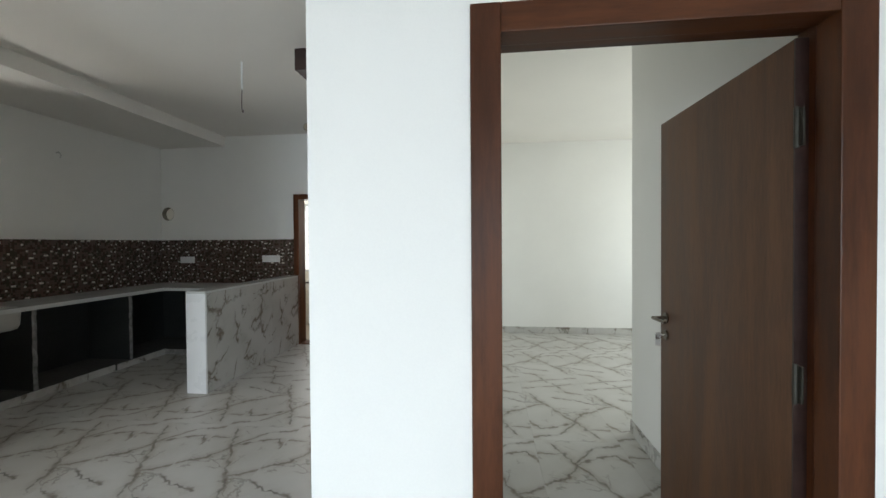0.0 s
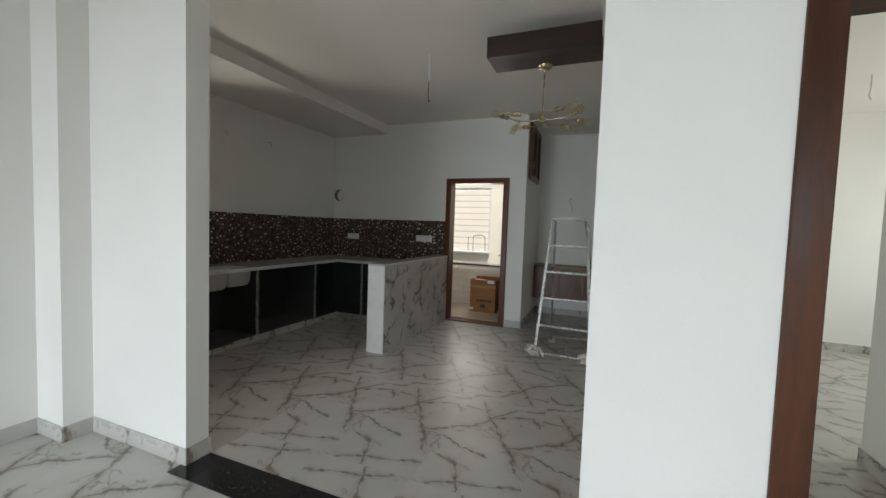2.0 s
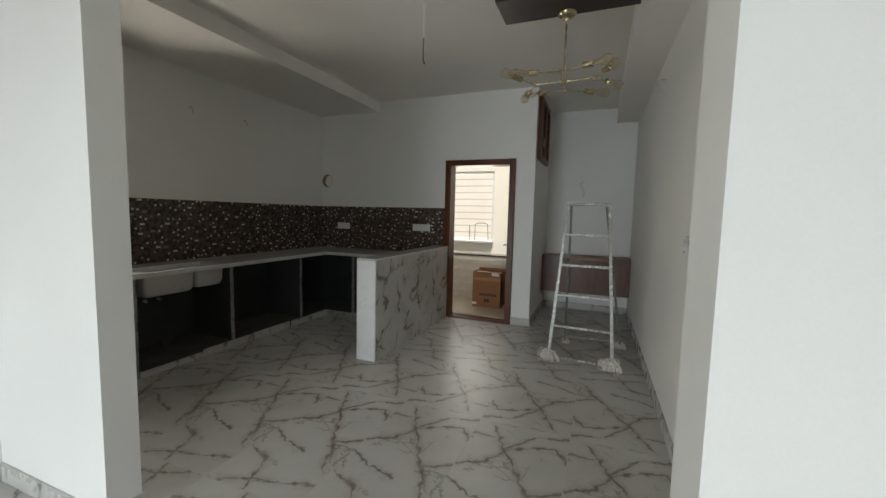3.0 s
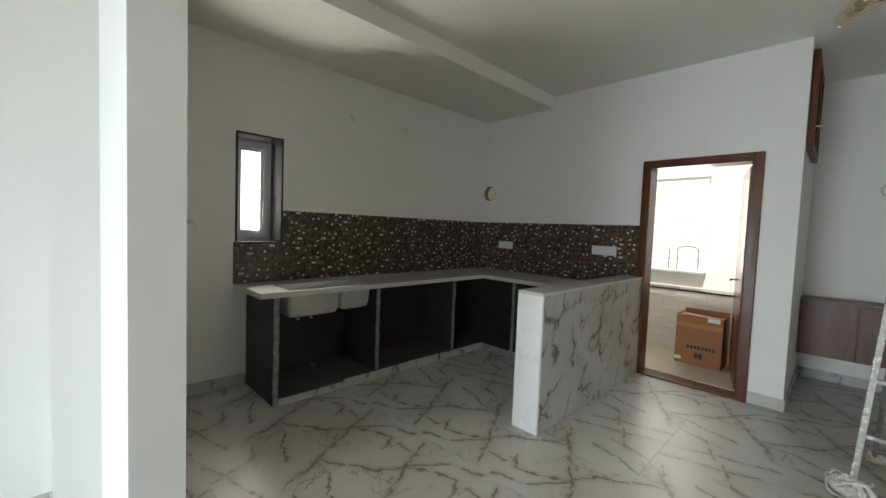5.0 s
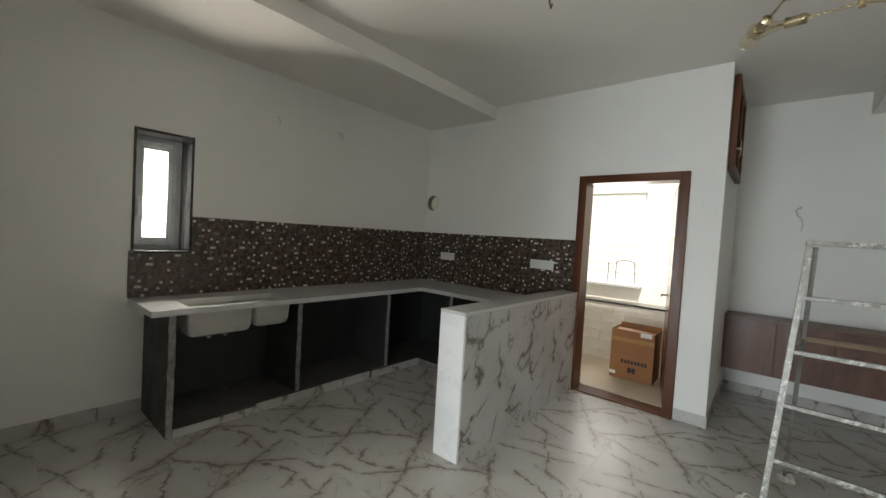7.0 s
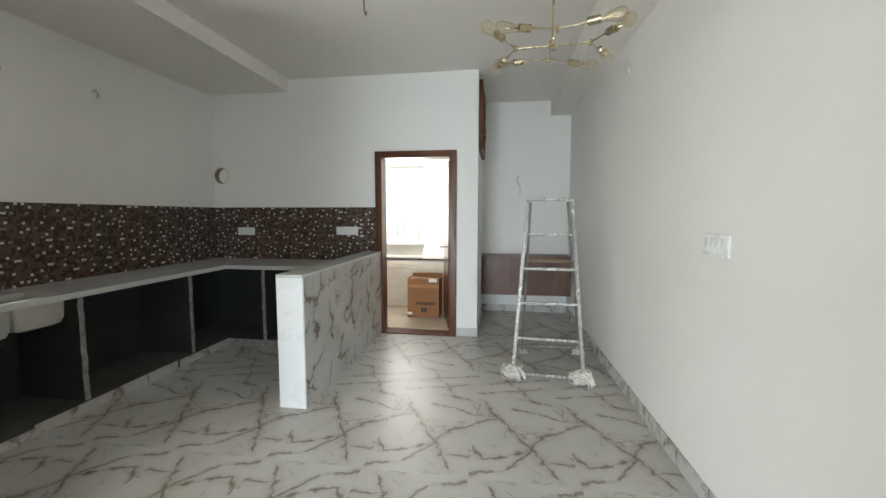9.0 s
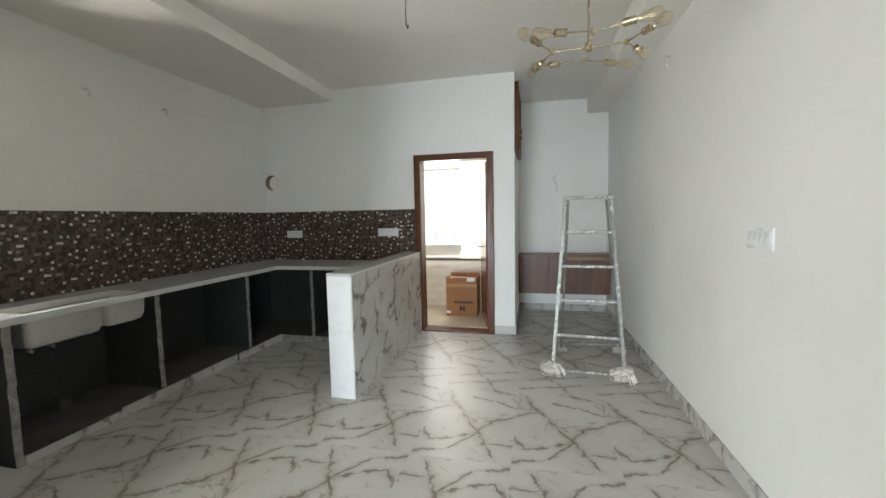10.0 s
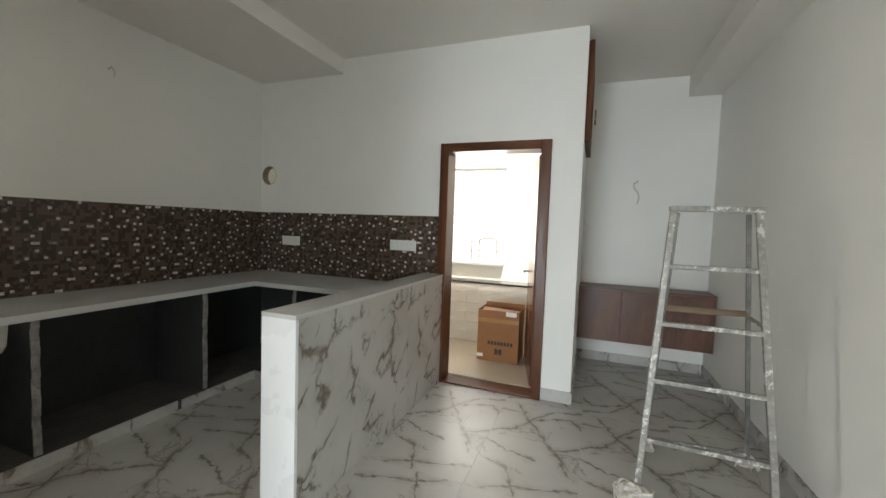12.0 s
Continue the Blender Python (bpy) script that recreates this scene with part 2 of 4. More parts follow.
def splattered_steel(name):
    """Bare grey tube, spotted and smeared with white wall paint."""
    m, t, b = nodes_of(name)
    v = object_coords(t)
    n1, n2, n3 = noise_of(t, v, 30, 5, 0.65), noise_of(t, v, 110, 4, 0.7), noise_of(t, v, 5, 3)
    f = arith(t, "ADD", arith(t, "MULTIPLY", n1.outputs[0], 0.6), arith(t, "MULTIPLY", n2.outputs[0], 0.4))
    thickly = remap(t, n3.outputs[0], 0.35, 0.65, 0.60, 0.47)
    spots = remap(t, f, thickly, arith(t, "ADD", thickly, 0.06))
    steel = mix_colors(t, remap(t, n1.outputs[0], 0.3, 0.7), (0.23, 0.22, 0.20), (0.36, 0.345, 0.315))
    t.links.new(mix_colors(t, spots, steel, (0.66, 0.64, 0.60)), b.inputs["Base Color"])
    t.links.new(remap(t, spots, 0, 1, 0.4, 0.75), b.inputs["Roughness"])
    t.links.new(remap(t, spots, 0, 1, 0.6, 0.0), b.inputs["Metallic"])
    bump_into(t, b, f, 0.5, 0.003)
    return m


WALL = surface("wall_paint", (0.83, 0.813, 0.774), 0.62, 0.025, 1.3, 150, 0.05)
CEIL = surface("ceiling_paint", (0.84, 0.805, 0.75), 0.7, 0.025, 1.1, 120, 0.05)
MARBLE = marble("veined_porcelain")
MARBLE_FLOOR = marble("veined_porcelain_floor", 0.34, printed=True)
MARBLE_WALL = marble("veined_porcelain_wall", 0.2, (-58, 0, 0), (1.0, 1.0, 1.7))
GROUT = surface("grout", (0.42, 0.41, 0.39), 0.85)
GRANITE = granite("black_granite")
GRANITE_SATIN = granite("satin_black_granite", 0.5)
GRANITE_SATIN.node_tree.nodes["Principled BSDF"].inputs["Specular IOR Level"].default_value = 0.15
QUARTZ = surface("white_quartz", (0.61, 0.61, 0.59), 0.14, 0.03, 4, 180, 0.02, rough_vary=0.015)
# End panel's white is raised above QUARTZ: hall light put into the colour.
WHITE_PANEL = surface("lit_white_panel", (0.86, 0.865, 0.87), 0.3, 0.006, 3, 120, 0.02)
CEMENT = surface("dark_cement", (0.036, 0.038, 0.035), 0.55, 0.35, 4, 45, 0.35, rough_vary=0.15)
CEMENT_EDGE = surface("cement_edge", (0.26, 0.25, 0.235), 0.85, 0.4, 14, 60, 0.5, distance=0.004)
CEMENT_BASE = surface("cement_base", (0.075, 0.07, 0.062), 0.85, 0.4, 6, 40, 0.5, distance=0.004)
TEAK_Z = wood("teak_upright", (0.060, 0.017, 0.005), (0.135, 0.044, 0.014), "z", 0.33)
TEAK_X = wood("teak_across", (0.060, 0.017, 0.005), (0.135, 0.044, 0.014), "x", 0.33)
TEAK_Y = wood("teak_along", (0.060, 0.017, 0.005), (0.135, 0.044, 0.014), "y", 0.33)
LEAF_WOOD = wood("door_veneer", (0.078, 0.034, 0.015), (0.15, 0.071, 0.034), "z", 0.42)
TEAK_DEEP_Z = wood("deep_teak_upright", (0.042, 0.012, 0.0034), (0.098, 0.031, 0.0095), "z", 0.4)
TEAK_DEEP_X = wood("deep_teak_across", (0.042, 0.012, 0.0034), (0.098, 0.031, 0.0095), "x", 0.4)
for m_ in (TEAK_Z, TEAK_X, TEAK_Y, TEAK_DEEP_Z, TEAK_DEEP_X, LEAF_WOOD):
    m_.node_tree.nodes["Principled BSDF"].inputs["Specular IOR Level"].default_value = 0.28
LAMINATE = wood("walnut_laminate", (0.075, 0.030, 0.018), (0.17, 0.078, 0.048), "z", 0.4)
DARK_WOOD = wood("wenge", (0.018, 0.008, 0.006), (0.040, 0.018, 0.013), "x", 0.4)
PLANK = wood("plank", (0.11, 0.075, 0.045), (0.24, 0.17, 0.11), "x", 0.75)
MOSAIC_Y, MOSAIC_X = mosaic_ground("brown_mosaic_along", "Y"), mosaic_ground("brown_mosaic_across", "X")
CHIP = surface("pale_mosaic_chip", (0.68, 0.63, 0.56), 0.25, 0.3, 30, 90, 0.05)
CHIP_DIM = surface("grey_mosaic_chip", (0.28, 0.25, 0.22), 0.25, 0.3, 30, 90, 0.05)
UPVC = surface("white_upvc", (0.62, 0.64, 0.65), 0.3, 0.03, 5, 80, 0.02)
BAR_GREY = surface("grey_bar_paint", (0.50, 0.49, 0.46), 0.5, 0.05, 5, 80, 0.02)
PLASTIC = surface("white_plastic", (0.78, 0.78, 0.76), 0.3, 0.03, 8, 80, 0.02)
SINK = surface("sink_composite", (0.47, 0.45, 0.415), 0.35, 0.06, 8, 120, 0.05)
BRASS = surface("brushed_brass", (0.50, 0.42, 0.27), 0.24, 0.12, 20, 120, 0.05, 1.0)
STEEL = surface("satin_steel", (0.62, 0.60, 0.57), 0.3, 0.1, 20, 120, 0.05, 1.0)
AGED = surface("aged_bronze", (0.035, 0.031, 0.022), 0.5, 0.2, 20, 90, 0.1, 0.3)
BRONZE = surface("handle_bronze", (0.15, 0.12, 0.09), 0.3, 0.2, 20, 90, 0.1, 0.9)
LADDER = splattered_steel("splattered_steel")
LADDER_BARE = surface("bare_tube_steel", (0.25, 0.245, 0.23), 0.45, 0.3, 14, 80, 0.2, 0.5)
RAG = surface("rag_cloth", (0.78, 0.73, 0.67), 0.95, 0.28, 18, 110, 0.6, distance=0.004)
CARTON = surface("cardboard", (0.26, 0.108, 0.032), 0.6, 0.15, 5, 60, 0.15)
TAPE = surface("packing_tape", (0.40, 0.21, 0.085), 0.15, 0.1, 8, 60, 0.05)
INK = surface("ink", (0.022, 0.013, 0.010), 0.6, 0.1)
PAPER = surface("label_paper", (0.72, 0.70, 0.66), 0.7, 0.05)
BEIGE_TILE = surface("beige_floor_tile", (0.44, 0.37, 0.27), 0.35, 0.12, 2, 40, 0.08)
DADO_TILE = surface("cream_wall_tile", (0.56, 0.52, 0.45), 0.22, 0.08, 3, 40, 0.05)
CREAM = surface("cream_paint", (0.80, 0.76, 0.66), 0.65, 0.04, 2, 80, 0.06)
BLACK_IRON = surface("black_iron", (0.02, 0.02, 0.02), 0.5, 0.1, metal=0.5)
WIRE_DARK = surface("wire_sheath", (0.10, 0.07, 0.06), 0.5, 0.1)
WIRE_GREY = surface("conduit_stub", (0.58, 0.57, 0.55), 0.6, 0.2)
GLASS = clear_glass("pane_glass")
BULB = thin_glass("amber_bulb_glass", (0.97, 0.93, 0.84))
MILKY = milky_plastic("milky_plastic", (0.80, 0.77, 0.70))

# ---- builders ----
ORIGIN = {}


def box(bm, x0, x1, y0, y1, z0, z1, bevel=0.0):
    m = Matrix.Translation(((x0 + x1) / 2, (y0 + y1) / 2, (z0 + z1) / 2)) @ Matrix.Diagonal((x1 - x0, y1 - y0, z1 - z0, 1))
    vs = bmesh.ops.create_cube(bm, size=1.0, matrix=m)["verts"]
    if bevel:
        es = list({e for v in vs for e in v.link_edges})
        bmesh.ops.bevel(bm, geom=es, offset=bevel, segments=2, affect="EDGES", profile=0.6)
    return bm


def boxes(*rows, bevel=0.0):
    bm = bmesh.new()
    for r in rows:
        box(bm, *r, bevel=bevel)
    return bm


def prism(points, z0, z1):
    bm = bmesh.new()
    low = [bm.verts.new((x, y, z0)) for x, y in points]
    high = [bm.verts.new((x, y, z1)) for x, y in points]
    bm.faces.new(low[::-1])
    bm.faces.new(high)
    for i in range(len(points)):
        j = (i + 1) % len(points)
        bm.faces.new((low[i], low[j], high[j], high[i]))
    bmesh.ops.recalc_face_normals(bm, faces=bm.faces)
    return bm


def rod(bm, a, b, r, r2=None, seg=12):
    a, b = Vector(a), Vector(b)
    d = b - a
    m = Matrix.Translation((a + b) / 2) @ d.to_track_quat("Z", "Y").to_matrix().to_4x4()
    bmesh.ops.create_cone(bm, cap_ends=True, segments=seg, radius1=r, radius2=r if r2 is None else r2, depth=d.length, matrix=m)
    return bm


def bar(bm, a, b, w, d, up=(0, 0, 1), bevel=0.002):
    """A straight bar of section w by d from a to b; d lies along up."""
    a, b, up = Vector(a), Vector(b), Vector(up)
    z = (b - a).normalized()
    y = (up - z * up.dot(z)).normalized()
    x = y.cross(z)
    m = Matrix((x, y, z)).transposed().to_4x4()
    m = Matrix.Translation((a + b) / 2) @ m @ Matrix.Diagonal((w, d, (b - a).length, 1))
    vs = bmesh.ops.create_cube(bm, size=1.0, matrix=m)["verts"]
    if bevel:
        bmesh.ops.bevel(bm, geom=list({e for v in vs for e in v.link_edges}), offset=bevel, segments=1, affect="EDGES")
    return bm


def lathe(bm, profile, m, seg=16):
    """Turns (radius, height) pairs about the local z axis."""
    rings = [[bm.verts.new(m @ Vector((r * math.cos(2 * math.pi * k / seg), r * math.sin(2 * math.pi * k / seg), h))) for k in range(seg)] for r, h in profile]
    for p, q in zip(rings, rings[1:]):
        for k in range(seg):
            j = (k + 1) % seg
            bm.faces.new((p[k], p[j], q[j], q[k]))
    bm.faces.new(rings[0][::-1])
    bm.faces.new(rings[-1])
    bmesh.ops.recalc_face_normals(bm, faces=bm.faces)
    return bm


def tube(points, r, res=3):
    """A bent round wire through the points, as a mesh."""
    bm = bmesh.new()
    for a, b in zip(points, points[1:]):
        rod(bm, a, b, r, seg=8)
    for p in points[1:-1]:
        bmesh.ops.create_icosphere(bm, subdivisions=1, radius=r * 1.05, matrix=Matrix.Translation(p))
    return bm


def mesh_object(name, bm, material, smooth=False):
    xs = [v.co for v in bm.verts]
    c = Vector([(min(v[i] for v in xs) + max(v[i] for v in xs)) / 2 for i in range(3)])
    bmesh.ops.translate(bm, verts=bm.verts, vec=-c)
    me = bpy.data.meshes.new(name)
    bm.to_mesh(me)
    bm.free()
    if smooth:
        me.shade_smooth()
        me.set_sharp_from_angle(angle=radians(38))
    me.materials.append(material)
    ob = new(name, me)
    return ob, c


def part(name, bm, material, parent, label="", smooth=False):
    ob, c = mesh_object(name, bm, material, smooth)
    ORIGIN[ob] = c
    ob.parent = parent
    ob.location = c - ORIGIN[parent]
    return tagged(ob, label) if label else ob


def thing(name, base, label, category, group=""):
    ob = new(name)
    ob.empty_display_size = 0.1
    ob.location = base
    ORIGIN[ob] = Vector(base)
    return tagged(ob, label, category, group)


def solo(name, bm, material, label, category, group="", smooth=False):
    ob, c = mesh_object(name, bm, material, smooth)
    ob.location = c
    ORIGIN[ob] = c
    return tagged(ob, label, category, group)


def structure(name, bm, material, label, category="wall", smooth=False):
    ob, c = mesh_object(name, bm, material, smooth)
    ob.location = c
    ORIGIN[ob] = c
    return tagged(ob, label, category, kind="structure")


def structure_root(name, base, label, category):
    ob = thing(name, base, label, category)
    return tagged(ob, kind="structure")


# ---- plan ----
TOP = 3.04          # ceilings
WX = -4.84          # kitchen's window wall
NY = 5.535          # kitchen's back wall
AY = 6.865          # back wall of the alcove
AX = -1.53          # side wall of the alcove
PY0, PY1 = 1.385, 1.525   # partition
OX0, OX1 = -2.645, -0.518  # wide opening between hall and kitchen
HY = -4.4           # hall's outer wall
WIN = (2.318, 2.716, 1.216, 2.158)  # kitchen window: y, y, z, z
HOLE = (-4.733, 1.915, 0.1)

# ---- walls, ceilings ----
structure("wall_kitchen_west", boxes(
    (WX - 0.38, WX, PY1, WIN[0], 0, TOP), (WX - 0.38, WX, WIN[1], NY + 0.165, 0, TOP),
    (WX - 0.38, WX, WIN[0], WIN[1], 0, WIN[2]), (WX - 0.38, WX, WIN[0], WIN[1], WIN[3], TOP)), WALL, "white painted kitchen wall with a narrow window opening")

# back wall: door opening, and a round duct hole next to the corner
bm = boxes((WX, -2.70, NY, NY + 0.165, 0, HOLE[1] - 0.107), (WX, -2.70, NY, NY + 0.165, HOLE[1] + 0.107, TOP),
           (HOLE[0] + 0.107, -2.70, NY, NY + 0.165, HOLE[1] - 0.107, HOLE[1] + 0.107),
           (-2.70, -1.805, NY, NY + 0.165, 2.135, TOP), (-1.805, AX - 0.15, NY, NY + 0.165, 0, TOP))
ring_n = 32
for y0 in (NY, NY + 0.165):
    inner, outer = [], []
    for k in range(ring_n):
        a = 2 * math.pi * k / ring_n
        c, s = math.cos(a), math.sin(a)
        q = 0.107 / max(abs(c), abs(s))
        inner.append(bm.verts.new((HOLE[0] + HOLE[2] * c, y0, HOLE[1] + HOLE[2] * s)))
        outer.append(bm.verts.new((HOLE[0] + q * c, y0, HOLE[1] + q * s)))
    for k in range(ring_n):
        j = (k + 1) % ring_n
        f = (inner[k], inner[j], outer[j], outer[k])
        bm.faces.new(f if y0 == NY else f[::-1])
structure("wall_kitchen_north", bm, WALL, "white painted kitchen wall with doorway and round duct hole")

structure("wall_alcove_side", boxes((AX - 0.15, AX, NY, AY, 0, TOP)), WALL, "white painted side wall of the alcove")
structure("wall_alcove_back", boxes((AX - 0.15, -0.1, AY, AY + 0.15, 0, TOP)), WALL, "white painted back wall of the alcove")
structure("wall_kitchen_east", prism([(-0.228, PY1), (-0.1, PY1), (-0.1, AY), (-0.30, AY)], 0, TOP), WALL, "long white painted wall beside the step ladder")
structure("wall_partition_west", boxes((WX - 0.38, OX0, PY0, PY1, 0, TOP)), WALL, "white painted partition stub beside the wide opening")
structure("wall_partition_east", boxes((OX1, 0.012, 1.262, 1.42, 0, TOP), (OX1, -0.1, 1.42, PY1, 0, TOP),
                                       (0.012, 1.042, 1.262, 1.42, 2.115, TOP), (1.042, 4.05, 1.262, 1.42, 0, TOP)), WALL, "white painted wall with the bedroom doorway")
structure("pilaster", boxes((-3.82, -3.535, 1.225, PY0, 0, TOP)), WALL, "white painted corner pilaster in the hall", "pilaster")
structure("beam_hall", boxes((-3.535, OX1, 1.225, PY0, 2.87, TOP), (OX0, OX1, PY0, PY1, 2.87, TOP)), WALL, "white painted beam above the wide opening", "beam")
structure("wall_hall_west", boxes((-4.05, -3.82, HY, PY0, 0, TOP)), WALL, "white painted hall wall")
# Behind the camera; the window opening is added to hold the fill lamp.
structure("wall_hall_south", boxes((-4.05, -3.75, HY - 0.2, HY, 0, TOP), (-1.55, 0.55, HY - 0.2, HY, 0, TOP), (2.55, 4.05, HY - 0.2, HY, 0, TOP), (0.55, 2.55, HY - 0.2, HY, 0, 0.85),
                                   (0.55, 2.55, HY - 0.2, HY, 2.15, TOP), (-3.75, -1.55, HY - 0.2, HY, 1.95, TOP)), WALL, "unseen white painted hall wall with a wide doorway and an added opening for fill light")
structure("wall_hall_east", boxes((3.85, 4.05, HY, 1.262, 0, TOP)), WALL, "plain white painted hall wall")
structure("wall_bedroom_near", boxes((1.12, 1.27, 1.42, 3.19, 0, TOP), (1.27, 4.05, 3.04, 3.19, 0, TOP)), WALL, "white painted wall behind the open bedroom door")
structure("wall_bedroom_far", boxes((-0.1, 4.05, 6.5, 6.65, 0, TOP)), WALL, "white painted far wall of the bedroom")
structure("wall_bedroom_east", boxes((3.85, 4.05, 3.19, 3.9, 0, TOP), (3.85, 4.05, 5.6, 6.5, 0, TOP), (3.85, 4.05, 3.9, 5.6, 0, 0.9), (3.85, 4.05, 3.9, 5.6, 2.2, TOP)), WALL, "white painted bedroom wall with window opening")
structure("ceiling_kitchen", boxes((WX - 0.38, -0.1, PY0, NY + 0.165, TOP, TOP + 0.15), (AX - 0.15, -0.1, NY + 0.165, AY + 0.15, TOP, TOP + 0.15)), CEIL, "plain white kitchen ceiling", "ceiling")
structure("ceiling_soffit", boxes((WX, -3.80, PY1, NY, 2.895, TOP)), CEIL, "dropped white soffit along the kitchen window wall", "ceiling")
structure("beam_alcove", prism([(-0.56, PY1), (-0.228, PY1), (-0.30, AY), (-0.585, AY)], 2.83, TOP), CEIL, "white painted beam along the long wall", "beam")
structure("ceiling_hall", boxes((-4.05, 4.05, HY - 0.2, PY0, TOP, TOP + 0.15)), CEIL, "plain white hall ceiling", "ceiling")
structure("ceiling_bedroom", boxes((-0.1, 4.05, PY0, 6.65, TOP, TOP + 0.15)), CEIL, "plain white bedroom ceiling", "ceiling")

# utility room behind the kitchen door
UY = 6.85
structure("wall_utility_back", boxes((-3.75, AX - 0.15, UY, UY + 0.3, 0, 0.745),
                                     (-3.75, -3.38, UY + 0.28, UY + 0.43, 0.745, TOP), (-2.47, AX - 0.15, UY + 0.28, UY + 0.43, 0.745, TOP),
                                     (-3.38, -2.47, UY + 0.28, UY + 0.43, 0.745, 0.99), (-3.38, -2.47, UY + 0.28, UY + 0.43, 2.2, TOP)), CREAM, "cream painted utility wall above a tiled ledge")
structure("wall_utility_west", boxes((-3.9, -3.75, NY + 0.165, UY + 0.43, 0, TOP)), CREAM, "cream painted utility side wall")
structure("wall_utility_east", boxes((AX - 0.155, AX - 0.15, NY + 0.166, UY, 0, TOP)), CREAM, "cream painted utility side wall behind the open door")
structure("floor_utility", boxes((-3.75, AX - 0.155, NY + 0.165, UY, -0.02, 0.022)), BEIGE_TILE, "beige tiled utility floor", "floor")
structure("ledge_edge", boxes((-3.75, AX - 0.155, UY - 0.022, UY + 0.28, 0.745, 0.768), bevel=0.004), GRANITE, "thin black granite ledge above the cream wall tiles", "ledge")

# outside
structure("ground", boxes((-400, 400, -400, 400, -0.45, -0.25)), surface("dry_ground", (0.30, 0.27, 0.23), 0.9, 0.2, 0.3, 20), "bare pale ground outside the house", "ground")
structure("neighbour_wall", boxes((-9, 2, 9.0, 9.2, -0.25, 5.5)), CREAM, "sunlit cream wall of the next house")
structure("slab", boxes((-5.22, 4.05, HY - 0.2, 7.28, -0.25, -0.02)), GROUT, "concrete floor slab under the tiles", "floor")

# ---- doorway to the utility room ----


def door_frame(parent, x0, x1, y0, y1, top, w, upright, across):
    part("jamb", boxes((x0, x0 + w, y0, y1, 0, top), bevel=0.004), upright, parent)
    part("jamb", boxes((x1 - w, x1, y0, y1, 0, top), bevel=0.004), upright, parent)
    part("head", boxes((x0 + w, x1 - w, y0 + 0.001, y1, top - w * 0.97, top), bevel=0.004), across, parent)


door_1 = structure_root("door_1", (-2.25, NY, 0), "teak-brown door frame of the utility doorway", "door frame")
door_frame(door_1, -2.734, -1.772, NY - 0.038, NY + 0.16, 2.166, 0.078, TEAK_Z, TEAK_X)
part("threshold", boxes((-2.656, -1.85, NY - 0.03, NY + 0.16, 0, 0.014), bevel=0.004), TEAK_X, door_1)

leaf = thing("door_leaf", (-1.865, 5.67, 0), "brown veneered utility door standing open inwards", "door", "open doors")
a, b = Vector((-1.872, 5.70, 1.055)), Vector((-2.035, 6.44, 1.055))
part("panel", bar(bmesh.new(), a, b, 2.05, 0.035, up=Vector((1, 0.22, 0))), wood("utility_door_veneer", (0.10, 0.04, 0.02), (0.2, 0.09, 0.05), "z", 0.2), leaf)
bm = bmesh.new()
rod(bm, (-2.03, 6.38, 0.99), (-2.085, 6.368, 0.99), 0.009)
rod(bm, (-2.085, 6.368, 0.99), (-2.065, 6.27, 0.985), 0.008)
rod(bm, (-2.028, 6.38, 0.99), (-2.036, 6.378, 0.99), 0.026)
part("door_handle", bm, BLACK_IRON, leaf, "dark metal lever handle", True)

# ---- doorway to the bedroom ----
door_2 = structure_root("door_2", (0.53, 1.33, 0), "reddish teak door frame of the bedroom doorway", "door frame")
door_frame(door_2, -0.012, 1.062, 1.25, 1.336, 2.145, 0.09, TEAK_DEEP_Z, TEAK_DEEP_X)
bm = boxes((0.0, 0.06, 1.336, 1.419, 0, 2.10))
part("rebate", bm, TEAK_DEEP_Z, door_2)
part("rebate", boxes((0.985, 1.04, 1.336, 1.419, 0, 2.10)), TEAK_DEEP_Z, door_2)
part("rebate", boxes((0.06, 0.985, 1.336, 1.419, 2.075, 2.114)), TEAK_DEEP_X, door_2)

leaf = thing("door_leaf", (0.962, 1.40, 0), "brown veneered bedroom door standing open into the room", "door", "open doors")
a, b = Vector((0.962, 1.375, 1.03)), Vector((0.941, 2.225, 1.03))
side = Vector((1, 0.0247, 0)).normalized()
along = (b - a).normalized()
part("panel", bar(bmesh.new(), a, b, 2.03, 0.036, up=side), LEAF_WOOD, leaf)
# The leaf's edge stands in shade; the dark wood colour carries that shade.
part("edge_band", bar(bmesh.new(), a - along * 0.006, a - along * 0.001, 2.03, 0.038, up=side, bevel=0), DARK_WOOD, leaf, "edge band coloured dark for shade")
for z in (1.78, 1.02, 0.3):
    bm = boxes((0.948, 0.954, 1.345, 1.372, z - 0.055, z + 0.055))
    rod(bm, (0.944, 1.364, z - 0.06), (0.944, 1.364, z + 0.06), 0.007)
    part("hinge", bm, AGED, leaf, "dull bronze butt hinge", True)
h = a + along * 0.79
for sgn, tag in ((-1, "door_handle"), (1, "door_handle")):
    p = Vector((h.x, h.y, 1.065)) + side * sgn * 0.018
    o = p + side * sgn * 0.062
    bm = bmesh.new()
    rod(bm, p, p + side * sgn * 0.008, 0.026, seg=20)
    rod(bm, p, o, 0.009)
    rod(bm, o - along * -0.006, o - along * 0.12, 0.0085, 0.007)
    part(tag, bm, BRONZE, leaf, "dark bronze lever handle", True)
    p2 = p - Vector((0, 0, 0.085))
    bm = bmesh.new()
    rod(bm, p2, p2 + side * sgn * 0.008, 0.024, seg=20)
    part("keyhole_rosette", bm, BRONZE, leaf, "", True)
p2 = Vector((h.x, h.y, 0.98)) - side * 0.026
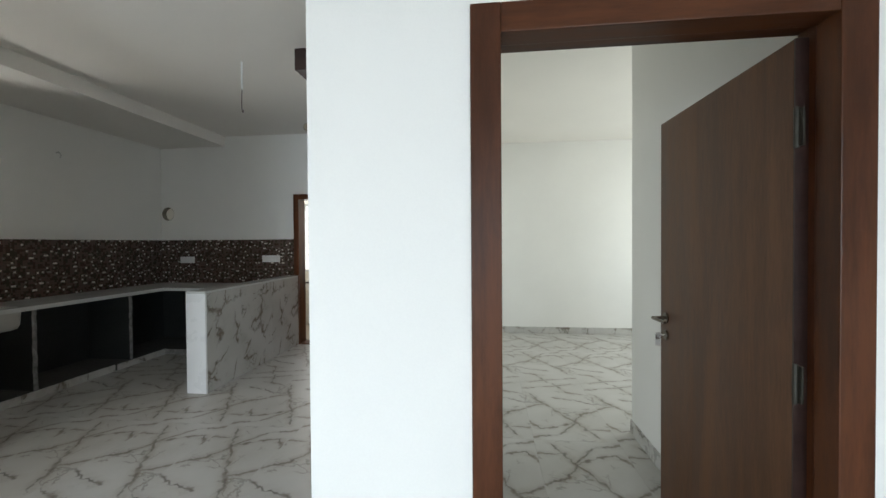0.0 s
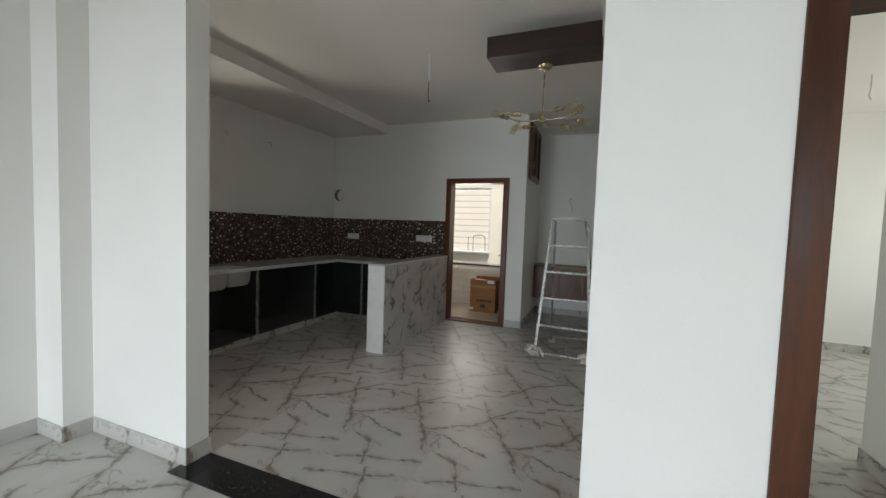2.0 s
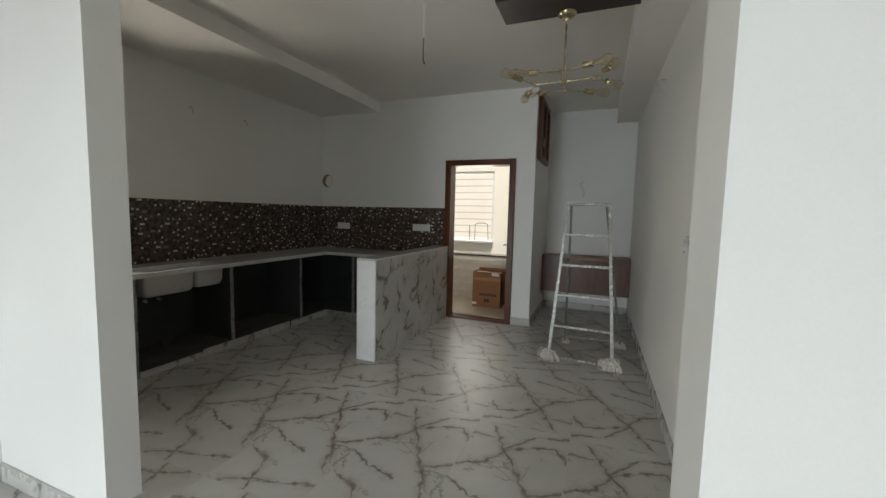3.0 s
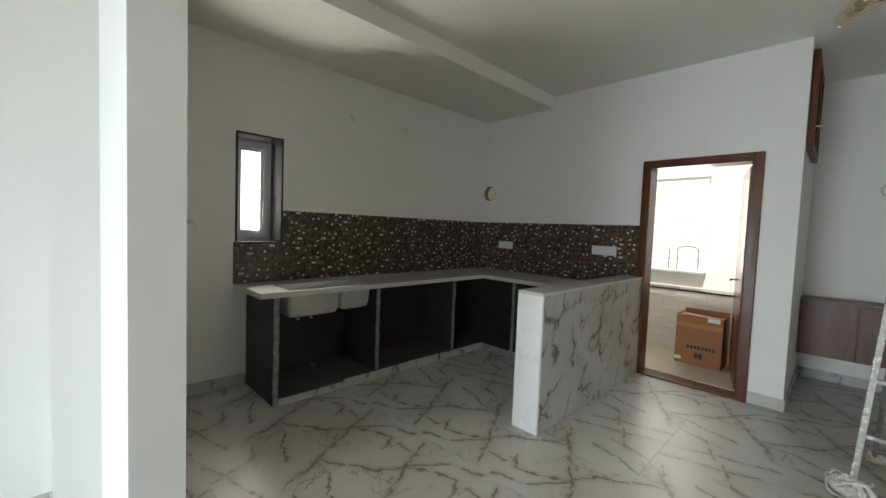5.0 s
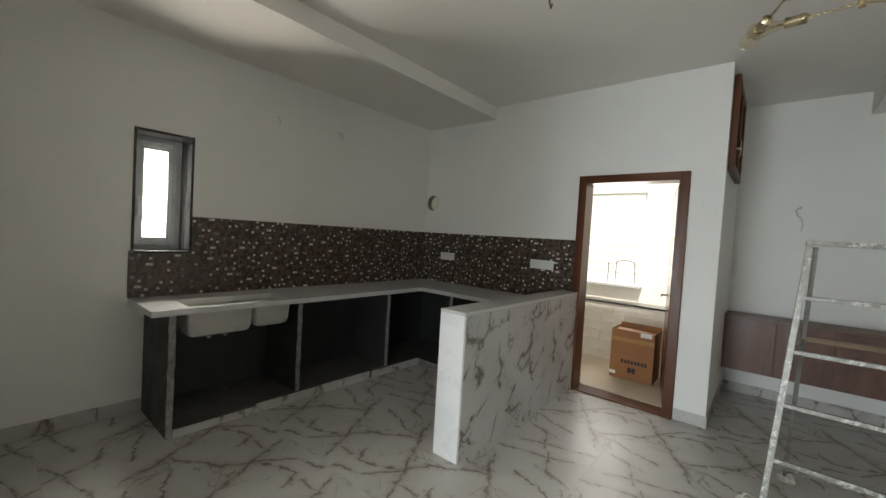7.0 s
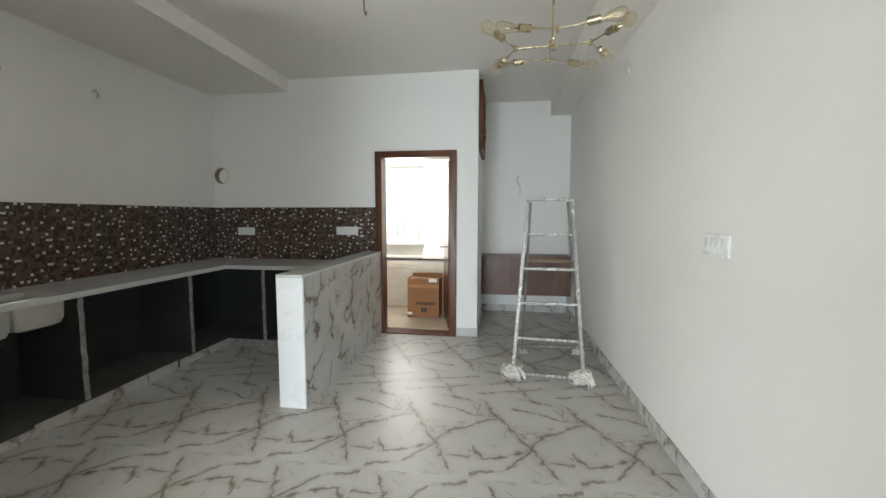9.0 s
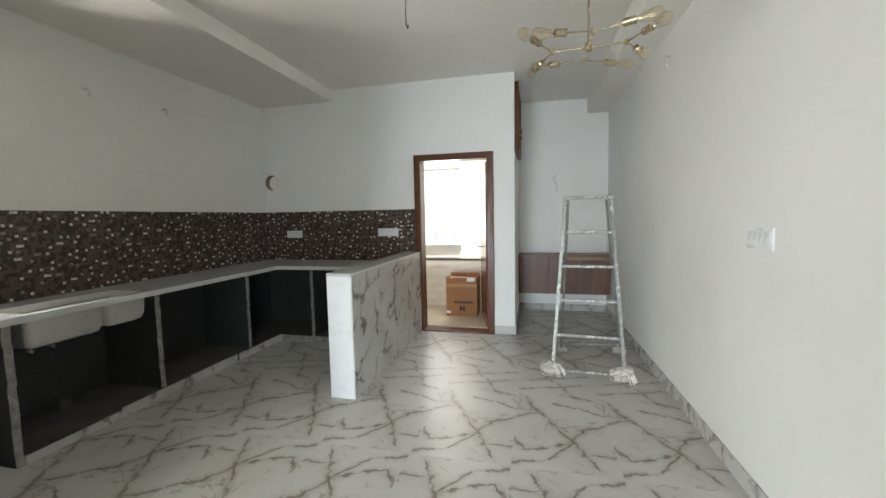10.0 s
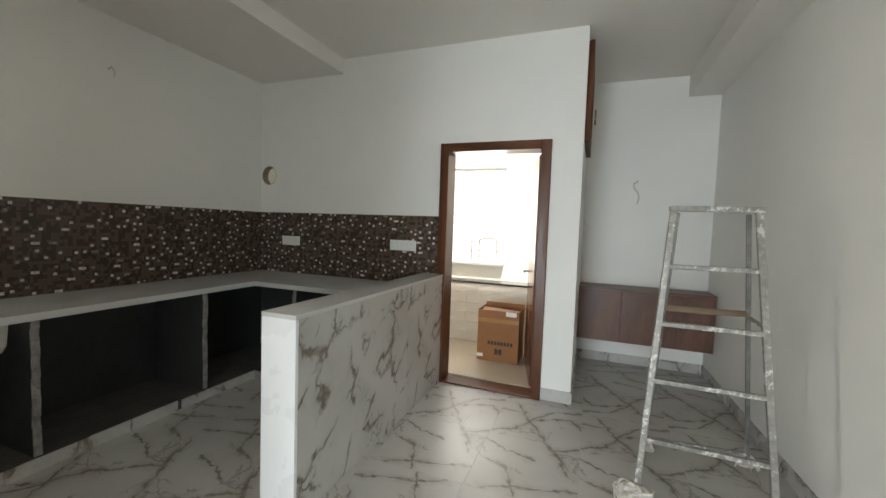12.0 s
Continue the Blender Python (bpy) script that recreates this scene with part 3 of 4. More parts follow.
bm = boxes((p2.x - 0.03, p2.x, p2.y - 0.002, p2.y + 0.002, p2.z - 0.003, p2.z + 0.003), (p2.x - 0.044, p2.x - 0.02, p2.y - 0.003, p2.y + 0.003, p2.z - 0.012, p2.z + 0.012),
           (p2.x - 0.046, p2.x - 0.034, p2.y - 0.007, p2.y - 0.004, p2.z - 0.052, p2.z - 0.008), (p2.x - 0.032, p2.x - 0.022, p2.y - 0.0035, p2.y - 0.001, p2.z - 0.056, p2.z - 0.01))
part("key", bm, STEEL, leaf, "small steel keys hanging in the lock")

# ---- kitchen window ----
win = structure_root("window_1", (WX, 2.517, WIN[2]), "narrow white casement window in a black granite surround", "window")
g = 0.018
part("granite_jamb", boxes((WX - 0.34, WX + 0.004, WIN[0], WIN[0] + g, WIN[2], WIN[3])), GRANITE, win, "polished black granite lining")
part("granite_jamb", boxes((WX - 0.34, WX + 0.004, WIN[1] - g, WIN[1], WIN[2], WIN[3])), GRANITE, win, "polished black granite lining")
part("granite_head", boxes((WX - 0.34, WX + 0.003, WIN[0] + g, WIN[1] - g, WIN[3] - g, WIN[3])), GRANITE, win)
part("sill", boxes((WX - 0.34, WX + 0.006, WIN[0] + g, WIN[1] - g, WIN[2], WIN[2] + g)), GRANITE_SATIN, win)


def rect_ring(x0, x1, y0, y1, z0, z1, w, bevel=0.003):
    bm = bmesh.new()
    box(bm, x0, x1, y0, y0 + w, z0, z1, bevel)
    box(bm, x0, x1, y1 - w, y1, z0, z1, bevel)
    box(bm, x0 + 0.001, x1 - 0.001, y0 + w, y1 - w, z0, z0 + w, bevel)
    box(bm, x0 + 0.001, x1 - 0.001, y0 + w, y1 - w, z1 - w, z1, bevel)
    return bm


y0, y1, z0, z1 = WIN[0] + g, WIN[1] - g, WIN[2] + g, WIN[3] - g
part("window_frame", rect_ring(WX - 0.30, WX - 0.235, y0, y1, z0, z1, 0.045), UPVC, win)
part("sash", rect_ring(WX - 0.285, WX - 0.215, y0 + 0.036, y1 - 0.036, z0 + 0.036, z1 - 0.036, 0.042), UPVC, win)
part("glazing_bead", rect_ring(WX - 0.272, WX - 0.228, y0 + 0.077, y1 - 0.077, z0 + 0.077, z1 - 0.077, 0.024), UPVC, win)
pane = part("pane", boxes((WX - 0.253, WX - 0.247, y0 + 0.093, y1 - 0.093, z0 + 0.093, z1 - 0.093)), GLASS, win)
pane.visible_shadow = False
bm = boxes((WX - 0.216, WX - 0.203, y0 + 0.052, y0 + 0.075, 1.58, 1.66), (WX - 0.205, WX - 0.188, y0 + 0.055, y0 + 0.072, 1.50, 1.63), bevel=0.004)
part("window_handle", bm, PLASTIC, win, "white window handle")

# utility window: frame, thin bars, sill and iron arch
win = structure_root("window_2", (-2.925, UY + 0.3, 0.99), "barred utility window flooded with daylight", "window")
bm = bmesh.new()
fy0, fy1 = UY + 0.33, UY + 0.37
for r in ((-3.38, -3.34, 0.99, 2.2), (-2.51, -2.47, 0.99, 2.2), (-3.34, -2.51, 0.99, 1.03), (-3.34, -2.51, 2.16, 2.2)):
    box(bm, r[0], r[1], fy0, fy1, r[2], r[3])
part("window_frame", bm, UPVC, win)
part("sill", boxes((-3.32, -2.46, UY + 0.2, UY + 0.285, 0.952, 0.985), bevel=0.004), surface("grey_sill", (0.42, 0.41, 0.40), 0.5), win, "grey stone sill")
for k in range(9):
    z = 1.13 + 0.117 * k
    part("bar", boxes((-3.34, -2.51, fy0 + 0.01, fy0 + 0.022, z - 0.009, z + 0.009)), BAR_GREY, win)
arc = [(-2.90, 0.99), (-2.90, 1.26)]
part("grille_rod", tube([(x, UY + 0.30, z) for x, z in arc], 0.006), BLACK_IRON, win)
arc = [(-2.80, 0.99), (-2.80, 1.27), (-2.74, 1.295), (-2.64, 1.30), (-2.57, 1.275), (-2.555, 1.0)]
part("grille_rod", tube([(x, UY + 0.30, z) for x, z in arc], 0.0055), BLACK_IRON, win, "black iron arch")

# ---- half wall at the end of the counter ----
pen = thing("half_wall", (-2.777, 4.57, 0), "waist-high half wall clad in veined porcelain with white top", "half wall")
px0, px1, py0 = -2.878, -2.674, 3.61
part("core", boxes((px0 + 0.012, px1 - 0.012, py0 + 0.02, NY - 0.001, 0, 0.97)), CEMENT, pen)
part("end_panel", boxes((px0, px1, py0, py0 + 0.02, 0, 0.974), bevel=0.002), WHITE_PANEL, pen, "plain white end panel")
part("cap", boxes((px0, px1 + 0.002, py0 - 0.001, NY - 0.002, 0.974, 0.996), bevel=0.003), QUARTZ, pen, "white quartz top")
part("marble_panel", boxes((px1 - 0.0115, px1, py0 + 0.0215, 4.79, 0.001, 0.9735)), MARBLE_WALL, pen)
part("marble_panel", boxes((px1 - 0.0115, px1, 4.792, NY - 0.04, 0.001, 0.9735)), MARBLE_WALL, pen)
part("inner_panel", boxes((px0, px0 + 0.0115, py0 + 0.0215, NY - 0.04, 0.001, 0.9735)), CEMENT, pen)

# ---- counter ----
CT, CB = 0.883, 0.842
CX, CY = -4.22, 4.855
counter = thing("kitchen_counter", (-4.5, 4.0, 0), "unfinished L-shaped counter of white quartz on dark cement slabs", "counter")
cut = (-4.60, -4.285, 2.545, 3.285)


def slab_of_cells(xs, ys, keep, z0, z1):
    """One slab out of a grid of cells, with the cells that keep() refuses left open."""
    bm = bmesh.new()
    v = {(i, j): bm.verts.new((x, y, z1)) for i, x in enumerate(xs) for j, y in enumerate(ys)}
    for i in range(len(xs) - 1):
        for j in range(len(ys) - 1):
            if keep((xs[i] + xs[i + 1]) / 2, (ys[j] + ys[j + 1]) / 2):
                bm.faces.new((v[i, j], v[i + 1, j], v[i + 1, j + 1], v[i, j + 1]))
    bmesh.ops.delete(bm, geom=[q for q in bm.verts if not q.link_faces], context="VERTS")
    out = bmesh.ops.extrude_face_region(bm, geom=list(bm.faces))["geom"]
    bmesh.ops.translate(bm, verts=[q for q in out if isinstance(q, bmesh.types.BMVert)], vec=(0, 0, z0 - z1))
    bmesh.ops.recalc_face_normals(bm, faces=bm.faces)
    return bm


part("worktop", slab_of_cells([WX + 0.001, cut[0], cut[1], CX, px0 - 0.001], [2.311, cut[2], cut[3], CY, NY - 0.001],
                              lambda x, y: (x < CX or y > CY) and not (cut[0] < x < cut[1] and cut[2] < y < cut[3]), CB, CT), QUARTZ, counter, "white quartz worktop with a sink cut-out")


def support(p0, p1, z0, along_x):
    """An upright slab of dark cement with a rough pale front edge."""
    x0, x1, y0, y1 = p0[0], p1[0], p0[1], p1[1]
    slab = part("support_slab", boxes((x0, x1, y0, y1, z0, CB)), CEMENT, counter)
    bm = bmesh.new()
    n = 14
    for k in range(n):
        za, zb = z0 + (CB - z0) * k / n, z0 + (CB - z0) * (k + 1) / n
        e = random.uniform(0.003, 0.008)
        s = random.uniform(-0.003, 0.003)
        if along_x:
            box(bm, x1 - 0.002, x1 + e, y0 + s, y1 + s, za, zb)
        else:
            box(bm, x0 + s, x1 + s, y0 - e, y0 + 0.002, za, zb)
    part("rough_edge", bm, CEMENT_EDGE, slab, "chipped pale cement edge")


support((WX + 0.002, 2.415), (CX - 0.02, 2.455), 0.0, True)
support((WX + 0.002, 3.375), (CX - 0.06, 3.413), 0.062, True)
support((WX + 0.002, 4.40), (CX - 0.06, 4.438), 0.062, True)
support((-3.825, CY + 0.04), (-3.79, NY - 0.002), 0.062, False)
part("plinth", boxes((WX + 0.002, CX - 0.012, 2.457, NY - 0.003, 0.0, 0.062), (CX - 0.012, px0 - 0.002, CY + 0.02, NY - 0.003, 0.0, 0.062)), CEMENT_BASE, counter, "rough cement plinth")
bm = bmesh.new()
for ya, yb, h in ((2.457, 3.02, 0.052), (3.02, 3.62, 0.072), (3.62, 4.16, 0.076), (4.19, CY + 0.02, 0.07)):
    box(bm, CX - 0.012, CX - 0.002, ya, yb - 0.002, 0, h)
part("kick_strip", bm, MARBLE, counter, "narrow cut porcelain strip facing the plinth")
# Back run: greyer and darker than the strip along the window wall.
part("kick_strip", boxes((CX - 0.002, px0 - 0.003, CY + 0.01, CY + 0.02, 0, 0.068)), CEMENT_EDGE, counter, "darker grey strip facing the plinth")
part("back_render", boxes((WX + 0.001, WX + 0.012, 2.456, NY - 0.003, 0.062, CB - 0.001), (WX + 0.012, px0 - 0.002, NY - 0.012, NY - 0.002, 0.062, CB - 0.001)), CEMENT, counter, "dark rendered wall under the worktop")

# sink, two bowls hung under the cut-out
sink = thing("sink", (-4.44, 2.93, 0.66), "pale composite double-bowl sink set under the worktop", "sink")


def bowl(y0, y1, zb):
    bm = bmesh.new()
    x0, x1 = -4.63, -4.262
    rings = []
    for z, inset in ((CB - 0.001, 0.0), (zb + 0.05, 0.006), (zb + 0.012, 0.018), (zb, 0.04)):
        rings.append([bm.verts.new(v) for v in rounded_rect(x0 + inset, x1 - inset, y0 + inset, y1 - inset, 0.03, z)])
    for z, inset in ((zb + 0.012, 0.05), (zb + 0.05, 0.02), (CB - 0.001, 0.014)):
        rings.append([bm.verts.new(v) for v in rounded_rect(x0 + inset, x1 - inset, y0 + inset, y1 - inset, 0.03, z)])
    n = len(rings[0])
    for k, (p, q) in enumerate(zip(rings, rings[1:])):
        for i in range(n):
            j = (i + 1) % n
            if k == 3:
                continue
            bm.faces.new((p[i], p[j], q[j], q[i]))
    bm.faces.new(rings[3])
    bm.faces.new(rings[4])
    bmesh.ops.recalc_face_normals(bm, faces=bm.faces)
    return bm


def rounded_rect(x0, x1, y0, y1, r, z):
    out = []
    for cx, cy, a0 in ((x1 - r, y1 - r, 0), (x0 + r, y1 - r, 90), (x0 + r, y0 + r, 180), (x1 - r, y0 + r, 270)):
        for k in range(4):
            a = radians(a0 + 30 * k)
            out.append((cx + r * math.cos(a), cy + r * math.sin(a), z))
    return out


part("bowl", bowl(2.535, 2.985, 0.655), SINK, sink, "", True)
part("bowl", bowl(2.998, 3.295, 0.672), SINK, sink, "", True)

bm = bmesh.new()
rod(bm, (-4.66, 2.95, 0.06), (-4.66, 2.95, 0.135), 0.032, seg=18)
rod(bm, (-4.66, 2.95, 0.10), (-4.66, 2.95, 0.137), 0.038, seg=18)
solo("drain_pipe", bm, CEMENT_BASE, "short dark grey drain stub on the cement plinth", "pipe", smooth=True)
for yy in (2.86, 2.99):
    bm = bmesh.new()
    rod(bm, (WX + 0.012, yy, 0.52), (WX + 0.05, yy, 0.52), 0.014)
    rod(bm, (WX + 0.035, yy, 0.52), (WX + 0.055, yy, 0.52), 0.018, seg=6)
    solo("water_outlet", bm, STEEL, "capped steel water outlet under the sink", "pipe", "water outlets", True)

# ---- mosaic splashback ----
SPT = 1.519


def chips(spans, place, seed):
    """Pale chips scattered over a grid of small cells; place() turns (s, z) into a point."""
    rnd = random.Random(seed)
    pale, dim = bmesh.new(), bmesh.new()
    cell = 0.0235
    for s0, s1, z0, z1 in spans:
        ns, nz = int((s1 - s0) / cell), int((z1 - z0) / cell)
        used = set()
        for i in range(ns):
            for j in range(nz):
                # one chip here and there, spread evenly rather than clumped
                r = rnd.random()
                if r > 0.135 or any((i + a, j + b_) in used for a in (-1, 0, 1) for b_ in (-1, 0, 1)):
                    continue
                w, h = (2, 1) if rnd.random() < 0.16 else (1, 1)
                shift_s, shift_z = rnd.uniform(-0.004, 0.004), rnd.uniform(-0.004, 0.004)
                for a in range(w):
                    for b_ in range(h):
                        used.add((i + a, j + b_))
                bm = pale if rnd.random() < 0.7 else dim
                sa, sb = max(s0, s0 + i * cell + 0.001 + shift_s), min(s1, s0 + (i + w) * cell - 0.001 + shift_s)
                za, zb = max(z0, z0 + j * cell + 0.0025 + shift_z), min(z1, z0 + (j + h) * cell - 0.0015 + shift_z)
                lo = [bm.verts.new(place(s, z, 0.0)) for s, z in ((sa, za), (sb, za), (sb, zb), (sa, zb))]
                hi = [bm.verts.new(place(s, z, 0.0016)) for s, z in ((sa + 0.001, za + 0.001), (sb - 0.001, za + 0.001), (sb - 0.001, zb - 0.001), (sa + 0.001, zb - 0.001))]
                bm.faces.new(hi)
                for k in range(4):
                    q = (k + 1) % 4
                    bm.faces.new((lo[k], lo[q], hi[q], hi[k]))
    for bm in (pale, dim):
        bmesh.ops.recalc_face_normals(bm, faces=bm.faces)
    return pale, dim


T = 0.009
sp = thing("splashback", (WX + T, 3.9, CT), "dark brown mosaic splashback flecked with pale chips", "splashback", "mosaic splashbacks")
rows = [(2.305, WIN[0] - 0.001, CT, 1.235), (WIN[0] - 0.001, WIN[1] + 0.0, CT, WIN[2] - 0.001)]
yy = WIN[1]
while yy < NY - 0.002:
    rows.append((yy + 0.0008, min(yy + 0.45, NY - 0.001), CT, SPT))
    yy += 0.45
for r in rows:
    part("mosaic_sheet", boxes((WX + 0.0005, WX + T, r[0], r[1], r[2], r[3])), MOSAIC_Y, sp)
pale, dim = chips(rows, lambda s, z, o: (WX + T - 0.0004 + o, s, z), 5)
tagged(part("chip_scatter", pale, CHIP, sp, "cream mosaic chips"), kind="stuff")
tagged(part("chip_scatter", dim, CHIP_DIM, sp, "grey mosaic chips"), kind="stuff")
sp = thing("splashback", (-3.8, NY - T, CT), "dark brown mosaic splashback behind the wall sockets", "splashback", "mosaic splashbacks")
rows, xx = [], WX + T + 0.0005
while xx < -2.737:
    rows.append((xx + 0.0008, min(xx + 0.45, -2.7345), CT if xx + 0.45 < px0 + 0.2 else CT, SPT))
    xx += 0.45
for r in rows:
    part("mosaic_sheet", boxes((r[0], r[1], NY - T, NY - 0.0005, r[2], r[3])), MOSAIC_X, sp)
pale, dim = chips(rows, lambda s, z, o: (s, NY - T + 0.0004 - o, z), 9)
tagged(part("chip_scatter", pale, CHIP, sp, "cream mosaic chips"), kind="stuff")
tagged(part("chip_scatter", dim, CHIP_DIM, sp, "grey mosaic chips"), kind="stuff")


# ---- electrical plates ----
def plate(base, w, h, normal, n, label):
    """A white plate with n modules on a wall that faces normal."""
    t = thing("switch_plate", base, label, "socket", "wall plates")
    x, y, z = base

    def slab(s0, s1, z0, z1, d0, d1, bev):
        if normal == "-y":
            return boxes((x + s0, x + s1, y - d1, y - d0, z + z0, z + z1), bevel=bev)
        return boxes((x - d1, x - d0, y + s0, y + s1, z + z0, z + z1), bevel=bev)
    part("cover", slab(-w / 2, w / 2, -h / 2, h / 2, 0, 0.011, 0.003), PLASTIC, t)
    m = (w - 0.03) / n
    for k in range(n):
        s = -w / 2 + 0.015 + k * m
        part("rocker", slab(s + 0.002, s + m - 0.002, -h / 2 + 0.018, h / 2 - 0.018, 0.0105, 0.0145, 0.0015), PLASTIC, t)
    return t


plate((-4.415, NY - T - 0.001, 1.225), 0.225, 0.095, "-y", 4, "white socket plate on the brown mosaic splashback")
plate((-3.093, NY - T - 0.001, 1.238), 0.27, 0.098, "-y", 5, "white wide socket plate on the brown mosaic splashback")
plate((-0.2465, 3.03, 1.285), 0.22, 0.105, "-x", 4, "white switch plate on the long white wall")

# duct sleeve in the round hole
bm = bmesh.new()
for k in range(40):
    a0, a1 = 2 * math.pi * k / 40, 2 * math.pi * (k + 1) / 40
    ri, ro = HOLE[2] - 0.006, HOLE[2] - 0.0005
    q = []
    for y_ in (NY + 0.002, NY + 0.16):
        for r_ in (ri, ro):
            for a_ in (a0, a1):
                q.append(bm.verts.new((HOLE[0] + r_ * math.cos(a_), y_, HOLE[1] + r_ * math.sin(a_))))
    bm.faces.new((q[0], q[1], q[5], q[4]))
    bm.faces.new((q[0], q[2], q[3], q[1]))
    bm.faces.new((q[2], q[6], q[7], q[3]))
bmesh.ops.remove_doubles(bm, verts=bm.verts, dist=0.0001)
bmesh.ops.recalc_face_normals(bm, faces=bm.faces)
duct = thing("duct_sleeve", (HOLE[0], NY + 0.08, HOLE[1]), "round duct opening blanked with a cream disc", "duct")
part("sleeve", bm, surface("rough_brown_render", (0.27, 0.24, 0.19), 0.9, 0.3, 12, 60, 0.5), duct, "rough brown inner face", True)
bm = bmesh.new()
rod(bm, (HOLE[0], NY + 0.075, HOLE[1]), (HOLE[0], NY + 0.0765, HOLE[1]), HOLE[2] - 0.007, seg=32)
part("blanking_disc", bm, MILKY, duct, "cream blanking disc")


# ---- bare wires ----
def wire(name, points, r, material, label):
    return solo(name, tube([Vector(p) for p in points], r), material, label, "wire", "bare wires", smooth=True)


w = thing("hanging_wire", (-2.083, 3.333, TOP), "bare electrical wire hanging from the kitchen ceiling", "wire", "bare wires")
part("conduit", tube([(-2.083, 3.333, TOP), (-2.083, 3.335, 2.80)], 0.008), PLASTIC, w, "white conduit")
part("wire_end", tube([(-2.083, 3.335, 2.80), (-2.088, 3.335, 2.70), (-2.085, 3.333, 2.63), (-2.075, 3.33, 2.60), (-2.07, 3.33, 2.62)], 0.004), WIRE_DARK, w, "dark wire end")
wire("hanging_wire", [(1.84, 5.03, TOP), (1.84, 5.03, 2.9), (1.83, 5.03, 2.84), (1.85, 5.03, 2.80)], 0.006, WIRE_GREY, "bare grey wire hanging from the bedroom ceiling")
wire("wall_wire", [(-1.01, AY, 1.97), (-1.01, AY - 0.03, 1.98), (-1.045, AY - 0.035, 1.95), (-1.035, AY - 0.03, 1.90), (-1.0, AY - 0.025, 1.86), (-0.985, AY - 0.02, 1.80), (-1.0, AY - 0.015, 1.74)], 0.007, WIRE_GREY, "bare grey wire curling out of the alcove wall")
for y_, z_ in ((3.385, 2.492), (4.08, 2.505)):
    wire("wall_wire", [(WX, y_, z_), (WX + 0.035, y_, z_ + 0.012), (WX + 0.04, y_ + 0.02, z_ - 0.02), (WX + 0.02, y_ + 0.025, z_ - 0.05)], 0.006, WIRE_GREY, "bare grey wire stub in the window wall")
wire("wall_wire", [(-0.267, 4.37, 2.63), (-0.305, 4.37, 2.63), (-0.31, 4.36, 2.58), (-0.285, 4.355, 2.53)], 0.007, WIRE_GREY, "bare grey wire stub high on the long wall")

wire("wall_wire", [(-2.72, PY1, 1.40), (-2.72, PY1 + 0.03, 1.405), (-2.715, PY1 + 0.035, 1.37)], 0.006, WIRE_GREY, "bare grey wire stub on the partition stub")

# round blank on the kitchen ceiling
bm = bmesh.new()
lathe(bm, [(0.075, 0), (0.075, -0.008), (0.068, -0.014), (0.0585, -0.014)], Matrix.Translation((-1.0, 2.14, TOP)), 32)
solo("ceiling_blank", bm, PLASTIC, "round white blanking cover on the ceiling", "cover", smooth=True)

# ---- dark timber box and chandelier ----
tb = thing("ceiling_box", (-0.98, 3.12, 2.785), "dark wenge timber box fixed under the ceiling", "ceiling box")
BZ = 2.948
part("front_board", boxes((-1.425, -0.562, 2.99, 3.008, 2.785, BZ), bevel=0.002), DARK_WOOD, tb)
part("back_board", boxes((-1.425, -0.562, 3.29, 3.308, 2.785, BZ), bevel=0.002), DARK_WOOD, tb)
part("end_board", boxes((-1.424, -1.406, 3.008, 3.29, 2.786, BZ)), DARK_WOOD, tb)
part("bottom_board", boxes((-1.406, -0.562, 3.008, 3.29, 2.786, 2.80)), DARK_WOOD, tb)
part("top_board", boxes((-1.406, -0.562, 3.008, 3.29, BZ - 0.018, BZ - 0.002)), DARK_WOOD, tb)
part("hanger_block", boxes((-1.25, -0.6, 3.205, 3.285, BZ - 0.002, TOP)), CEIL, tb, "white painted hanger block")

HUB = Vector((-1.006, 3.275, 2.345))
ch = thing("chandelier", (HUB.x, HUB.y, 2.785), "brass branching chandelier with unlit clear amber bulbs", "chandelier")
bm = lathe(bmesh.new(), [(0.062, 0.0), (0.062, -0.008), (0.05, -0.025), (0.014, -0.034), (0.008, -0.05)], Matrix.Translation((HUB.x, HUB.y, 2.785)), 28)
part("canopy", bm, BRASS, ch, "brass ceiling canopy", True)
part("stem", rod(bmesh.new(), (HUB.x, HUB.y, 2.75), HUB, 0.0065), BRASS, ch, "", True)
bm = bmesh.new()
rod(bm, HUB - Vector((0, 0, 0.022)), HUB + Vector((0, 0, 0.022)), 0.02, seg=20)
part("hub", bm, BRASS, ch, "", True)
